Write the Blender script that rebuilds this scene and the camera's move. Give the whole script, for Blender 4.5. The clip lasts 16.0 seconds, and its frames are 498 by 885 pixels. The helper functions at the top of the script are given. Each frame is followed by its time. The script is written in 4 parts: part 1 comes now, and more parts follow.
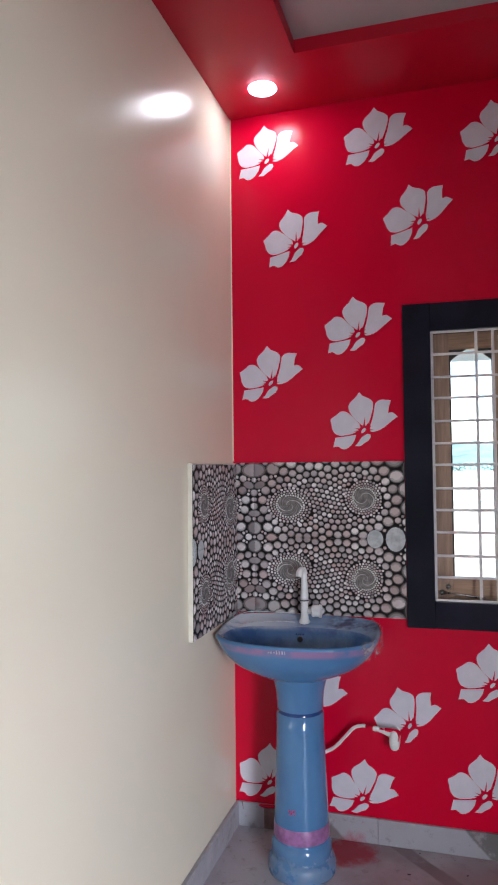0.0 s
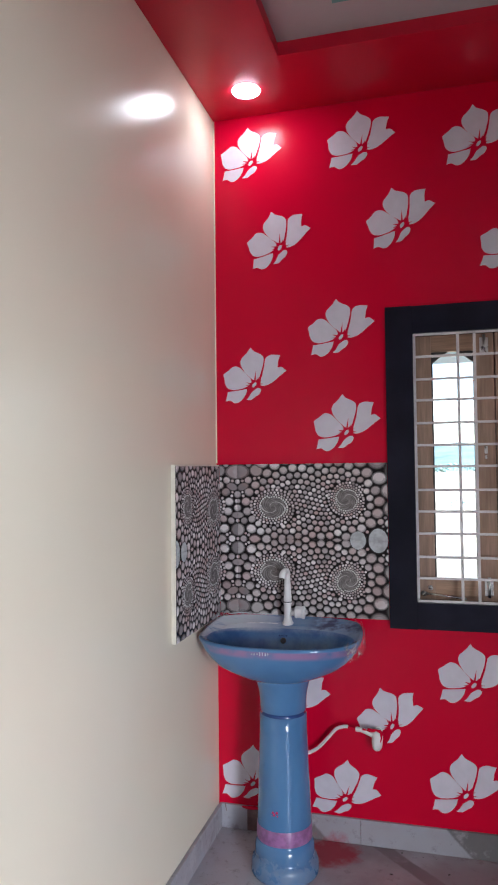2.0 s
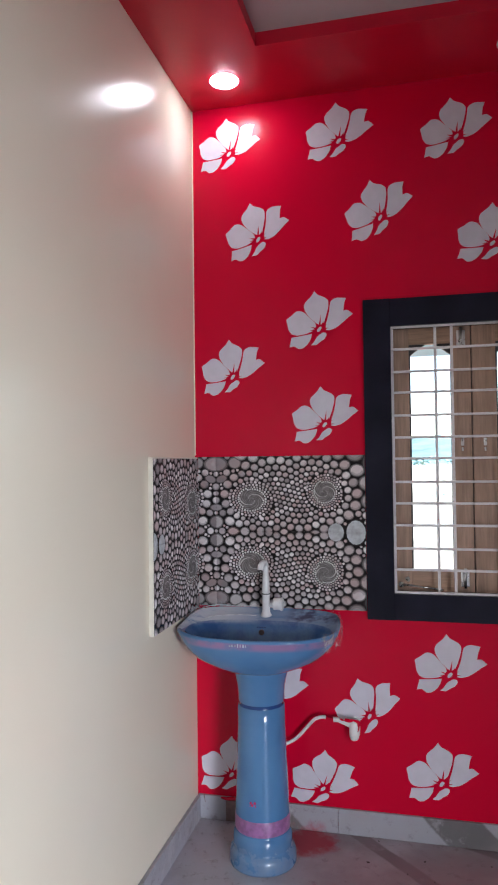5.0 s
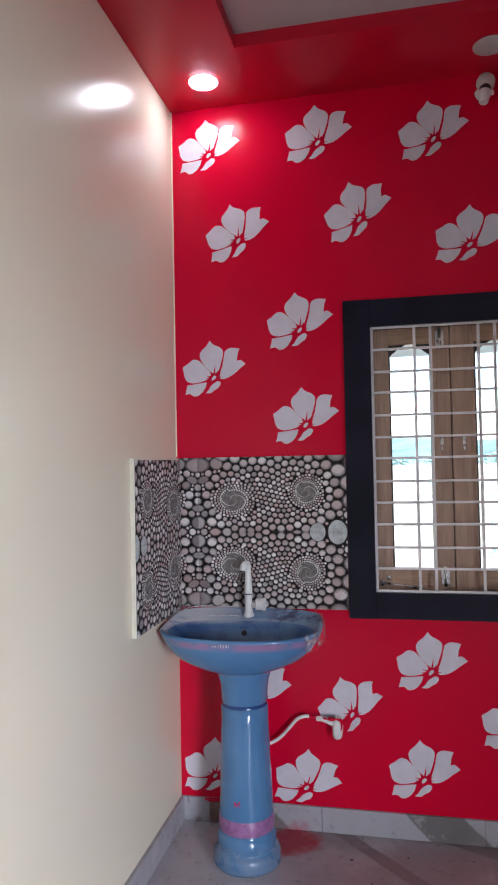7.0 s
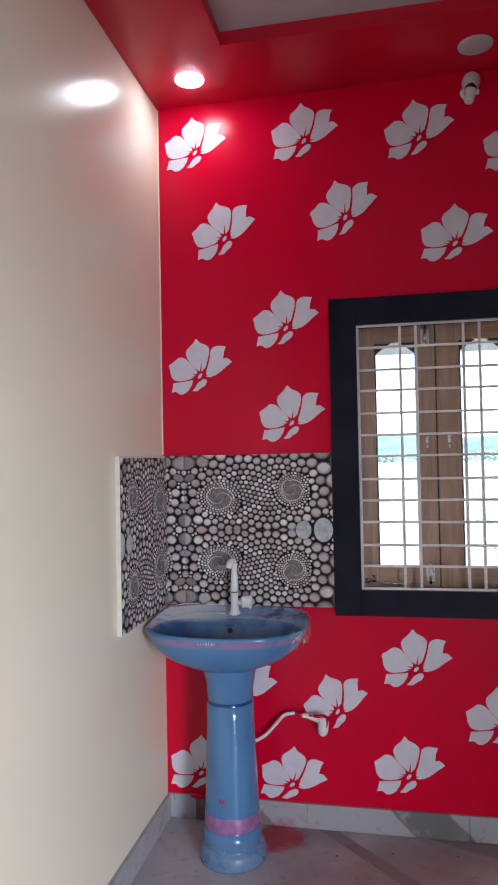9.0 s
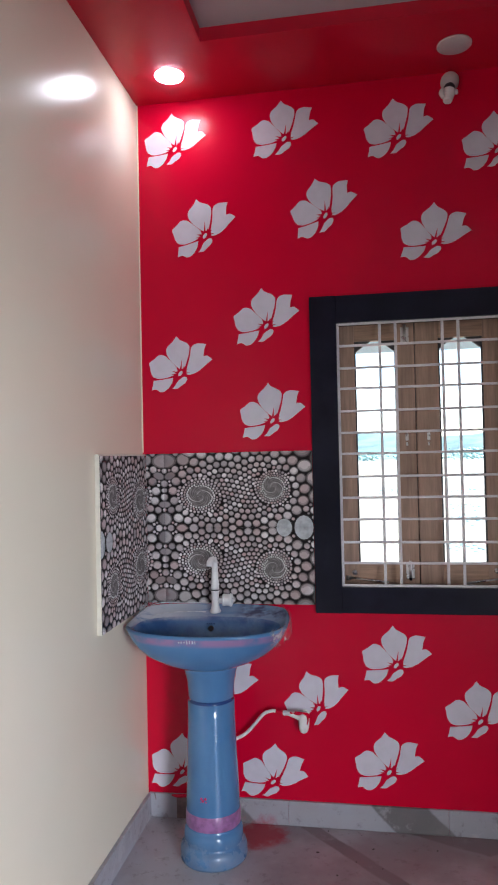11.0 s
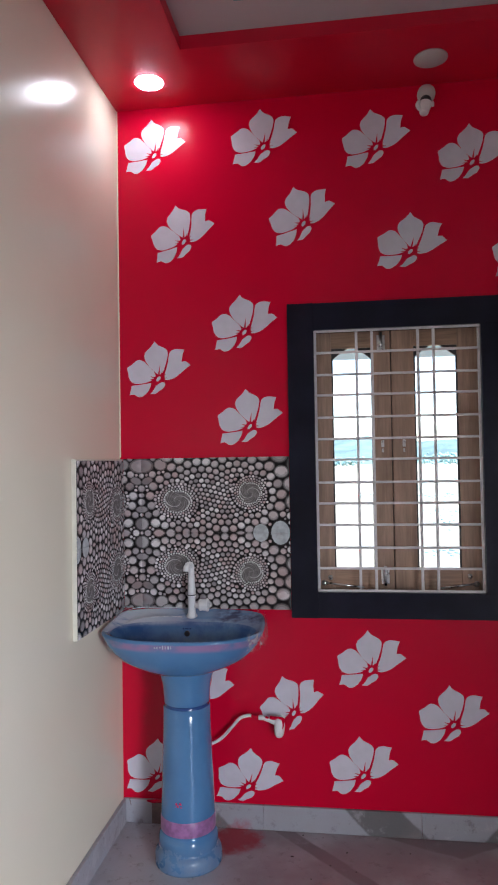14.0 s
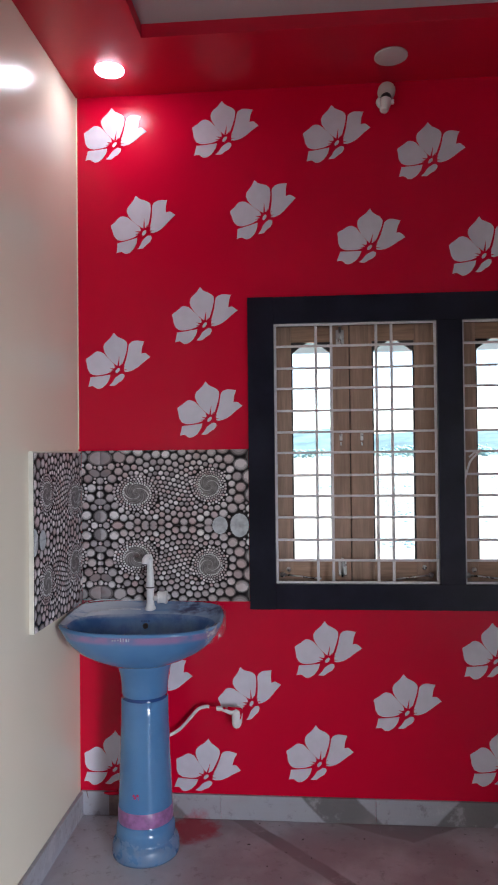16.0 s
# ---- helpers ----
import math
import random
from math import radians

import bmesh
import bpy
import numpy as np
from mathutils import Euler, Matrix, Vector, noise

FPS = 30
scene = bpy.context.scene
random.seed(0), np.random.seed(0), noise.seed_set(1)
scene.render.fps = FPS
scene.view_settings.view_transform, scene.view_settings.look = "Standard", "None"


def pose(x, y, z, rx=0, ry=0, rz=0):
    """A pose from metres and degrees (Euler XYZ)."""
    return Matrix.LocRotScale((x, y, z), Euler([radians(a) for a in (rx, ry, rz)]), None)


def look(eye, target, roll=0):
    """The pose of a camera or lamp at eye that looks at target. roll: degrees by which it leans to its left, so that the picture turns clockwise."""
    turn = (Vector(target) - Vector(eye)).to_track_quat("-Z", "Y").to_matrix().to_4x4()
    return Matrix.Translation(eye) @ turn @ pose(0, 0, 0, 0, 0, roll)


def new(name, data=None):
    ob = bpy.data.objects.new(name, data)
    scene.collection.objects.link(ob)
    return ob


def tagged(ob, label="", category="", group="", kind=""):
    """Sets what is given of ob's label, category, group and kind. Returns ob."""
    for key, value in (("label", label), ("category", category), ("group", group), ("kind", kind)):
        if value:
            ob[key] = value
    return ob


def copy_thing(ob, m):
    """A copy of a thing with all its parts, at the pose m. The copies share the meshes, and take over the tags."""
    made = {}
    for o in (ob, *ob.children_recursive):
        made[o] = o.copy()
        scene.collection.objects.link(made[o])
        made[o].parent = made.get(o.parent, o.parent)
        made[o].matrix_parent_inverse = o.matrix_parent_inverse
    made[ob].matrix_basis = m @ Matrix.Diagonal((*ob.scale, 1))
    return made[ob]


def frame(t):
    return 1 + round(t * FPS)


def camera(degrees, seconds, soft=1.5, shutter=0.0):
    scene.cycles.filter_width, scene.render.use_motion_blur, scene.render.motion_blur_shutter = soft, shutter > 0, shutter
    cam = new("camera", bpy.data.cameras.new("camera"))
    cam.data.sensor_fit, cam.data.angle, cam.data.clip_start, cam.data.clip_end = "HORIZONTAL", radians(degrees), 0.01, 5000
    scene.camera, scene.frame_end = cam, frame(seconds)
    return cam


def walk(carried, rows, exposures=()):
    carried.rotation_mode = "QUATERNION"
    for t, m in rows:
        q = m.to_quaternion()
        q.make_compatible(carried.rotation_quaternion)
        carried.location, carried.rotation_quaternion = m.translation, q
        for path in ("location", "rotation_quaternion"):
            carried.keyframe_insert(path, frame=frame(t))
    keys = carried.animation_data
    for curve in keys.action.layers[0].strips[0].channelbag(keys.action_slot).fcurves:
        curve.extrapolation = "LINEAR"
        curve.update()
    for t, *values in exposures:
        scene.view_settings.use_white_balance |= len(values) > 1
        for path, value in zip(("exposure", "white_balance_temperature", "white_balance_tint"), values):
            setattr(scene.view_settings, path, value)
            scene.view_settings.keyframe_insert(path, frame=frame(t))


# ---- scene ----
cam = camera(39.1, 16.0, soft=2.0)
PATH = [
    (0, (0.866, -2.733, 1.424), (0.304, -0.815, 1.497), -0.6),
    (0.5, (0.862, -2.732, 1.429), (0.318, -0.809, 1.502), -0.6),
    (1, (0.868, -2.732, 1.425), (0.334, -0.806, 1.505), -0.7),
    (1.5, (0.867, -2.733, 1.427), (0.343, -0.804, 1.501), -0.6),
    (2, (0.87, -2.734, 1.427), (0.351, -0.804, 1.502), -0.6),
    (2.5, (0.867, -2.736, 1.429), (0.36, -0.803, 1.505), -0.5),
    (3, (0.866, -2.736, 1.427), (0.372, -0.8, 1.498), -0.4),
    (3.5, (0.864, -2.733, 1.426), (0.388, -0.791, 1.49), -0.6),
    (4, (0.873, -2.729, 1.424), (0.393, -0.788, 1.484), -0.7),
    (6.5, (0.886, -2.732, 1.424), (0.456, -0.78, 1.475), -0.9),
    (7, (0.88, -2.735, 1.421), (0.465, -0.779, 1.479), -1.1),
    (7.5, (0.886, -2.736, 1.422), (0.482, -0.778, 1.48), -1.1),
    (8, (0.889, -2.738, 1.425), (0.485, -0.78, 1.478), -1.0),
    (8.5, (0.889, -2.736, 1.425), (0.493, -0.777, 1.475), -1.0),
    (9, (0.898, -2.734, 1.423), (0.509, -0.773, 1.473), -1.1),
    (11.5, (0.895, -2.731, 1.419), (0.576, -0.757, 1.464), -1.1),
    (12, (0.9, -2.735, 1.424), (0.593, -0.759, 1.474), -0.9),
    (12.5, (0.897, -2.734, 1.427), (0.6, -0.757, 1.466), -0.7),
    (13, (0.907, -2.734, 1.427), (0.613, -0.756, 1.469), -0.7),
    (13.5, (0.914, -2.738, 1.418), (0.626, -0.76, 1.472), -0.9),
    (14, (0.907, -2.744, 1.426), (0.631, -0.764, 1.481), -0.9),
    (14.5, (0.911, -2.749, 1.423), (0.645, -0.767, 1.476), -1.0),
    (15, (0.906, -2.748, 1.426), (0.649, -0.765, 1.468), -1.0),
    (15.5, (0.91, -2.749, 1.428), (0.661, -0.765, 1.472), -1.0),
    (16, (0.911, -2.753, 1.43), (0.747, -0.76, 1.46), -0.6),
]
walk(cam, [(t, look(eye, target, roll)) for t, eye, target, roll in PATH], exposures=[(0, 2.47, 6280, 15), (9.2, 2.47, 6250, 15), (11.5, 2.45, 6220, 15), (12.0, 2.34, 6200, 15), (16, 2.34, 6200, 15)])

# ---- light ----
world = bpy.data.worlds.new("sky")
scene.world = world
world.use_nodes = True
wn = world.node_tree.nodes
sky = wn.new("ShaderNodeTexSky")
sky.sky_type, sky.sun_disc = "NISHITA", False
sky.sun_elevation, sky.sun_rotation = radians(52), radians(80)
sky.air_density, sky.dust_density = 1.0, 0.6
wn["Background"].inputs["Strength"].default_value = 0.12
world.node_tree.links.new(sky.outputs[0], wn["Background"].inputs["Color"])

sun = new("sun", bpy.data.lights.new("sun", "SUN"))
sun.data.energy, sun.data.angle, sun.data.color = 3.0, radians(0.5), (1.0, 0.96, 0.9)
sun.matrix_world = look((40 * math.sin(radians(80)), 40 * math.cos(radians(80)), 51), (0, 0, 0))

# daylight in the doorway behind the viewer
DOOR = (-6.4, -5.1, 2.1)
EAST, SOUTH, WEST = 3.6, -6.8, -0.004
daylight = new("doorway_daylight", bpy.data.lights.new("doorway_daylight", "AREA"))
daylight.data.shape, daylight.data.size, daylight.data.size_y = "RECTANGLE", DOOR[1] - DOOR[0], DOOR[2]
daylight.data.energy, daylight.data.color, daylight.data.spread = 14.0, (0.87, 0.95, 1.0), radians(62.5)
daylight.matrix_world = look((EAST + 0.1, (DOOR[0] + DOOR[1]) / 2, DOOR[2] / 2), (0, -2.42, 0.18))


# ---- materials ----
def shader(name):
    m = bpy.data.materials.new(name)
    m.use_nodes = True
    return m, m.node_tree.nodes, m.node_tree.links, m.node_tree.nodes["Principled BSDF"]


def noise_node(n, l, pos, scale, detail=4, rough=0.55):
    t = n.new("ShaderNodeTexNoise")
    t.inputs["Scale"].default_value, t.inputs["Detail"].default_value, t.inputs["Roughness"].default_value = scale, detail, rough
    l.new(pos, t.inputs["Vector"])
    return t.outputs["Fac"]


def ramp(n, l, fac, stops):
    r = n.new("ShaderNodeValToRGB")
    while len(r.color_ramp.elements) < len(stops):
        r.color_ramp.elements.new(0.5)
    for e, (p, c) in zip(r.color_ramp.elements, stops):
        e.position, e.color = p, (*c, 1)
    l.new(fac, r.inputs["Fac"])
    return r.outputs["Color"]


def mix(n, l, fac, a, b, kind="MIX"):
    m = n.new("ShaderNodeMix")
    m.data_type, m.blend_type = "RGBA", kind
    for sock, v in ((m.inputs[0], fac), (m.inputs[6], a), (m.inputs[7], b)):
        if isinstance(v, bpy.types.NodeSocket):
            l.new(v, sock)
        elif isinstance(v, (int, float)):
            sock.default_value = v
        else:
            sock.default_value = (*v, 1)
    return m.outputs[2]


def calc(n, l, op, a, b=0.0, c=0.0):
    m = n.new("ShaderNodeMath")
    m.operation = op
    for i, v in enumerate((a, b, c)):
        if isinstance(v, bpy.types.NodeSocket):
            l.new(v, m.inputs[i])
        else:
            m.inputs[i].default_value = v
    return m.outputs[0]


def step(n, l, v, lo, hi):
    m = n.new("ShaderNodeMapRange")
    m.interpolation_type = "SMOOTHSTEP"
    m.inputs["From Min"].default_value, m.inputs["From Max"].default_value = lo, hi
    l.new(v, m.inputs["Value"])
    return m.outputs["Result"]


def place(n):
    return n.new("ShaderNodeNewGeometry").outputs["Position"]


def axes(n, l, pos):
    s = n.new("ShaderNodeSeparateXYZ")
    l.new(pos, s.inputs[0])
    return s.outputs[0], s.outputs[1], s.outputs[2]


def relief(n, l, bsdf, height, strength, distance):
    b = n.new("ShaderNodeBump")
    b.inputs["Strength"].default_value, b.inputs["Distance"].default_value = strength, distance
    l.new(height, b.inputs["Height"])
    l.new(b.outputs[0], bsdf.inputs["Normal"])


def surface(name, color, rough, vary=0.08, scale=3.0, grain=60.0, bump=0.15, depth=0.001, metal=0.0, coat=0.0, spec=0.5):
    """A surface with soft large-scale variation and fine grain."""
    m, n, l, b = shader(name)
    pos = place(n)
    big, fine = noise_node(n, l, pos, scale), noise_node(n, l, pos, grain, 3)
    lo, hi = [c * (1 - vary) for c in color], [min(1, c * (1 + vary)) for c in color]
    col = mix(n, l, step(n, l, big, 0.3, 0.7), lo, hi)
    col = mix(n, l, calc(n, l, "MULTIPLY", fine, vary), col, [c * 0.7 for c in color])
    l.new(col, b.inputs["Base Color"])
    l.new(calc(n, l, "MULTIPLY_ADD", big, 0.12, rough - 0.06), b.inputs["Roughness"])
    b.inputs["Metallic"].default_value, b.inputs["Coat Weight"].default_value = metal, coat
    b.inputs["Specular IOR Level"].default_value = spec
    if bump:
        relief(n, l, b, fine, bump, depth)
    return m


def paint(name, color, rough, vary, coat=0.0, spec=0.5):
    """Roller-painted plaster: broad unevenness, faint roller stipple, satin gloss."""
    m, n, l, b = shader(name)
    pos = place(n)
    broad, mid, fine = noise_node(n, l, pos, 0.9, 3), noise_node(n, l, pos, 6, 4), noise_node(n, l, pos, 260, 2)
    col = mix(n, l, step(n, l, broad, 0.3, 0.7), [c * (1 - vary) for c in color], [min(1, c * (1 + vary)) for c in color])
    col = mix(n, l, calc(n, l, "MULTIPLY", mid, vary * 0.8), col, [c * 0.75 for c in color])
    l.new(col, b.inputs["Base Color"])
    l.new(calc(n, l, "MULTIPLY_ADD", mid, 0.1, rough - 0.05), b.inputs["Roughness"])
    b.inputs["Coat Weight"].default_value, b.inputs["Coat Roughness"].default_value = coat, 0.12
    h = calc(n, l, "ADD", calc(n, l, "MULTIPLY", fine, 0.25), calc(n, l, "MULTIPLY", mid, 1.6))
    relief(n, l, b, h, 0.08, 0.0015)
    b.inputs["Specular IOR Level"].default_value = spec
    return m


CREAM = paint("cream_paint", (0.83, 0.752, 0.608), 0.24, 0.03, spec=0.42)
RED = paint("red_paint", (0.64, 0.0015, 0.030), 0.22, 0.04, spec=0.24)
SOFFIT_RED = paint("red_ceiling_paint", (0.56, 0.002, 0.024), 0.42, 0.05, spec=0.5)
CEILING = paint("grey_ceiling_paint", (0.46, 0.44, 0.45), 0.5, 0.05)
TEAL = paint("teal_paint", (0.12, 0.36, 0.36), 0.4, 0.05)
PETAL = surface("stencil_paint", (0.67, 0.63, 0.71), 0.3, 0.04, 20, 300, 0.08)
# dull grey for the unseen walls, picked to limit bounced light
PLAIN = surface("unseen_wall_grey", (0.34, 0.32, 0.30), 0.6, 0.05, 2, 90, 0.2)
BLACK = surface("black_enamel", (0.012, 0.012, 0.024), 0.24, 0.3, 5, 70, 0.25, 0.001, spec=0.24)
BAR = surface("white_bar_paint", (0.80, 0.76, 0.77), 0.4, 0.08, 12, 120, 0.2)
STEEL = surface("aluminium", (0.75, 0.74, 0.72), 0.28, 0.08, 20, 200, 0.1, metal=1.0)
PLASTIC = surface("white_plastic", (0.78, 0.76, 0.76), 0.28, 0.05, 15, 150, 0.05)
DARK = surface("dark_collar_and_gaps", (0.02, 0.02, 0.025), 0.5, 0.1)
CEMENT = surface("brown_cement", (0.20, 0.13, 0.125), 0.85, 0.3, 30, 160, 0.4)
GROUT = surface("grout", (0.36, 0.33, 0.34), 0.8, 0.15, 10, 120, 0.3)
PLATE = surface("grey_white_plate", (0.55, 0.52, 0.51), 0.45, 0.05, 12, 120, 0.05)
CHIP = surface("plaster_chips", (0.10, 0.08, 0.08), 0.8, 0.3)
REDMARK = surface("red_mark", (0.50, 0.01, 0.10), 0.5, 0.2, 60)
CONCRETE = surface("pale_concrete", (0.40, 0.57, 0.68), 0.75, 0.1, 2, 50, 0.3)


def wood(name, color, along=(1, 1, 0.07)):
    m, n, l, b = shader(name)
    pos = place(n)
    mp = n.new("ShaderNodeMapping")
    mp.inputs["Scale"].default_value = along
    l.new(pos, mp.inputs["Vector"])
    grain, ring, blot = noise_node(n, l, mp.outputs[0], 90, 5, 0.65), noise_node(n, l, mp.outputs[0], 22, 3), noise_node(n, l, pos, 4, 3)
    col = ramp(n, l, grain, [(0.3, [c * 0.62 for c in color]), (0.7, [c * 1.2 for c in color])])
    col = mix(n, l, calc(n, l, "MULTIPLY", ring, 0.5), col, [c * 0.6 for c in color])
    col = mix(n, l, calc(n, l, "MULTIPLY", step(n, l, blot, 0.5, 0.8), 0.5), col, [color[0] * 0.5, color[1] * 0.45, color[2] * 0.4])
    l.new(col, b.inputs["Base Color"])
    b.inputs["Roughness"].default_value = 0.5
    relief(n, l, b, grain, 0.25, 0.001)
    return m


WOOD = wood("shutter_wood", (0.48, 0.305, 0.215))
WOOD_RAIL = wood("shutter_rail_wood", (0.48, 0.295, 0.195), (0.07, 1, 1))
WOOD_DARK = wood("dark_bead_wood", (0.05, 0.045, 0.045))


def glass():
    m, n, l, b = shader("window_glass")
    b.inputs["Base Color"].default_value = (0.93, 0.99, 0.98, 1)
    b.inputs["Transmission Weight"].default_value, b.inputs["Roughness"].default_value = 1.0, 0.0
    b.inputs["IOR"].default_value = 1.05
    return m


GLASS = glass()


def glaze(name, outside):
    """Blue sanitary glaze with pink overspray, milky film and dust."""
    m, n, l, b = shader(name)
    pos = place(n)
    x, y, z = axes(n, l, pos)
    big, mid, fine = noise_node(n, l, pos, 5), noise_node(n, l, pos, 22, 5, 0.65), noise_node(n, l, pos, 120, 3)
    col = mix(n, l, step(n, l, big, 0.3, 0.7), (0.062, 0.168, 0.345), (0.082, 0.205, 0.395))
    # milky torn film on the ledge
    streak = n.new("ShaderNodeMapping")
    streak.inputs["Scale"].default_value = (0.5, 2.2, 1)
    l.new(pos, streak.inputs["Vector"])
    film = calc(n, l, "MULTIPLY", step(n, l, z, 0.806, 0.826), step(n, l, noise_node(n, l, streak.outputs[0], 14, 6, 0.68), 0.22, 0.50))
    film = calc(n, l, "MULTIPLY", film, calc(n, l, "SUBTRACT", 1.0, calc(n, l, "MULTIPLY", step(n, l, x, 0.10, 0.34), 0.75)))
    film = calc(n, l, "MULTIPLY", film, step(n, l, y, -0.36, -0.22))
    col = mix(n, l, calc(n, l, "MULTIPLY", film, 0.9), col, (0.60, 0.61, 0.65))
    # dark purple smear on the ledge by the window; bowl's shade put into the glaze colour
    smear = calc(n, l, "MULTIPLY", calc(n, l, "MULTIPLY", step(n, l, x, 0.36, 0.44), step(n, l, y, -0.19, -0.12)), step(n, l, noise_node(n, l, pos, 17, 5, 0.6), 0.40, 0.62))
    col = mix(n, l, calc(n, l, "MULTIPLY", smear, 0.85), col, (0.04, 0.035, 0.085))
    bowl_shade = step(n, l, noise_node(n, l, pos, 9, 5, 0.65), 0.34, 0.66)
    col = mix(n, l, calc(n, l, "MULTIPLY", bowl_shade, 0.0 if outside else 0.75), col, (0.018, 0.080, 0.25))
    # pink overspray below the lip
    lip = calc(n, l, "MULTIPLY", step(n, l, z, 0.782, 0.798), calc(n, l, "SUBTRACT", 1.0, step(n, l, z, 0.811, 0.818)))
    lip = calc(n, l, "MULTIPLY", lip, step(n, l, noise_node(n, l, pos, 11, 4), 0.32, 0.6))
    col = mix(n, l, calc(n, l, "MULTIPLY", lip, 0.6 if outside else 0.0), col, (0.42, 0.17, 0.30))
    # dust settled on the foot
    dust = calc(n, l, "MULTIPLY", calc(n, l, "SUBTRACT", 1.0, step(n, l, z, 0.03, 0.12)), step(n, l, mid, 0.2, 0.75))
    col = mix(n, l, calc(n, l, "MULTIPLY", dust, 0.55), col, (0.24, 0.25, 0.29))
    l.new(col, b.inputs["Base Color"])
    r = calc(n, l, "ADD", 0.15, calc(n, l, "MULTIPLY", calc(n, l, "ADD", film, dust), 0.35))
    l.new(r, b.inputs["Roughness"])
    b.inputs["Coat Weight"].default_value, b.inputs["Coat Roughness"].default_value = 0.12, 0.08
    relief(n, l, b, mid, 0.06, 0.002)
    return m


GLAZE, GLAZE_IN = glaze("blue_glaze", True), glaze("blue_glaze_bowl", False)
MAUVE = surface("mauve_overspray", (0.30, 0.13, 0.30), 0.35, 0.25, 40, 160, 0.15)
WORN = surface("worn_white_print", (0.40, 0.42, 0.50), 0.5, 0.3, 80)
NAVY = surface("navy_groove", (0.02, 0.06, 0.20), 0.2, 0.1)


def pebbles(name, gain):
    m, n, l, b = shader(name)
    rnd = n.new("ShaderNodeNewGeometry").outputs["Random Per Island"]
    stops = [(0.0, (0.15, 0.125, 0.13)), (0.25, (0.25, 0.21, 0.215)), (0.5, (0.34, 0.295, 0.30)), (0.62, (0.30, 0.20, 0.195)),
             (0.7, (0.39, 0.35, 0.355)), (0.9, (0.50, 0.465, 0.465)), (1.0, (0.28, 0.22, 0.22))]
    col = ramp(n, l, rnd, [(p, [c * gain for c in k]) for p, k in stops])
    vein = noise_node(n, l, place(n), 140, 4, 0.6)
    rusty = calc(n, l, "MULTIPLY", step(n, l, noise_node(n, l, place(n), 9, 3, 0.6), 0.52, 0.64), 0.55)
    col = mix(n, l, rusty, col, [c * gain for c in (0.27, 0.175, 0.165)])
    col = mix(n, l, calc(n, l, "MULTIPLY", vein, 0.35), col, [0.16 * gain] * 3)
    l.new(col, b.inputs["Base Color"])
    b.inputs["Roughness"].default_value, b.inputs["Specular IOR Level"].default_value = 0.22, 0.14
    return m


# the print's pebble shading is put into colour: paler tops, dim rims
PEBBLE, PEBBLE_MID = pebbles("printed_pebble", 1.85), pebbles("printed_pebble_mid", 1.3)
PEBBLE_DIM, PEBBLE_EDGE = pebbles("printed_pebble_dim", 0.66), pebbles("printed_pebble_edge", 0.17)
PALE_STONE = surface("printed_pale_stone", (0.50, 0.52, 0.54), 0.22, 0.2, 40, 200, 0.05)
TILE_DARK = surface("tile_print_ground", (0.014, 0.011, 0.012), 0.2, 0.2, 40, 200, 0.05, spec=0.15)
BEAD = surface("printed_bead", (0.72, 0.70, 0.69), 0.22, 0.15, 60, 200, 0.05)
WHORL = surface("printed_whorl", (0.24, 0.22, 0.22), 0.22, 0.25, 60, 400, 0.05)
WHORL_PALE = surface("printed_whorl_arm", (0.48, 0.45, 0.445), 0.22, 0.25, 60, 400, 0.05)
WHORL_DARK = surface("printed_whorl_line", (0.15, 0.13, 0.13), 0.22, 0.25, 60, 400, 0.05)
TILE_EDGE = surface("tile_bare_edge", (0.72, 0.68, 0.58), 0.6, 0.06, 20, 150, 0.2)


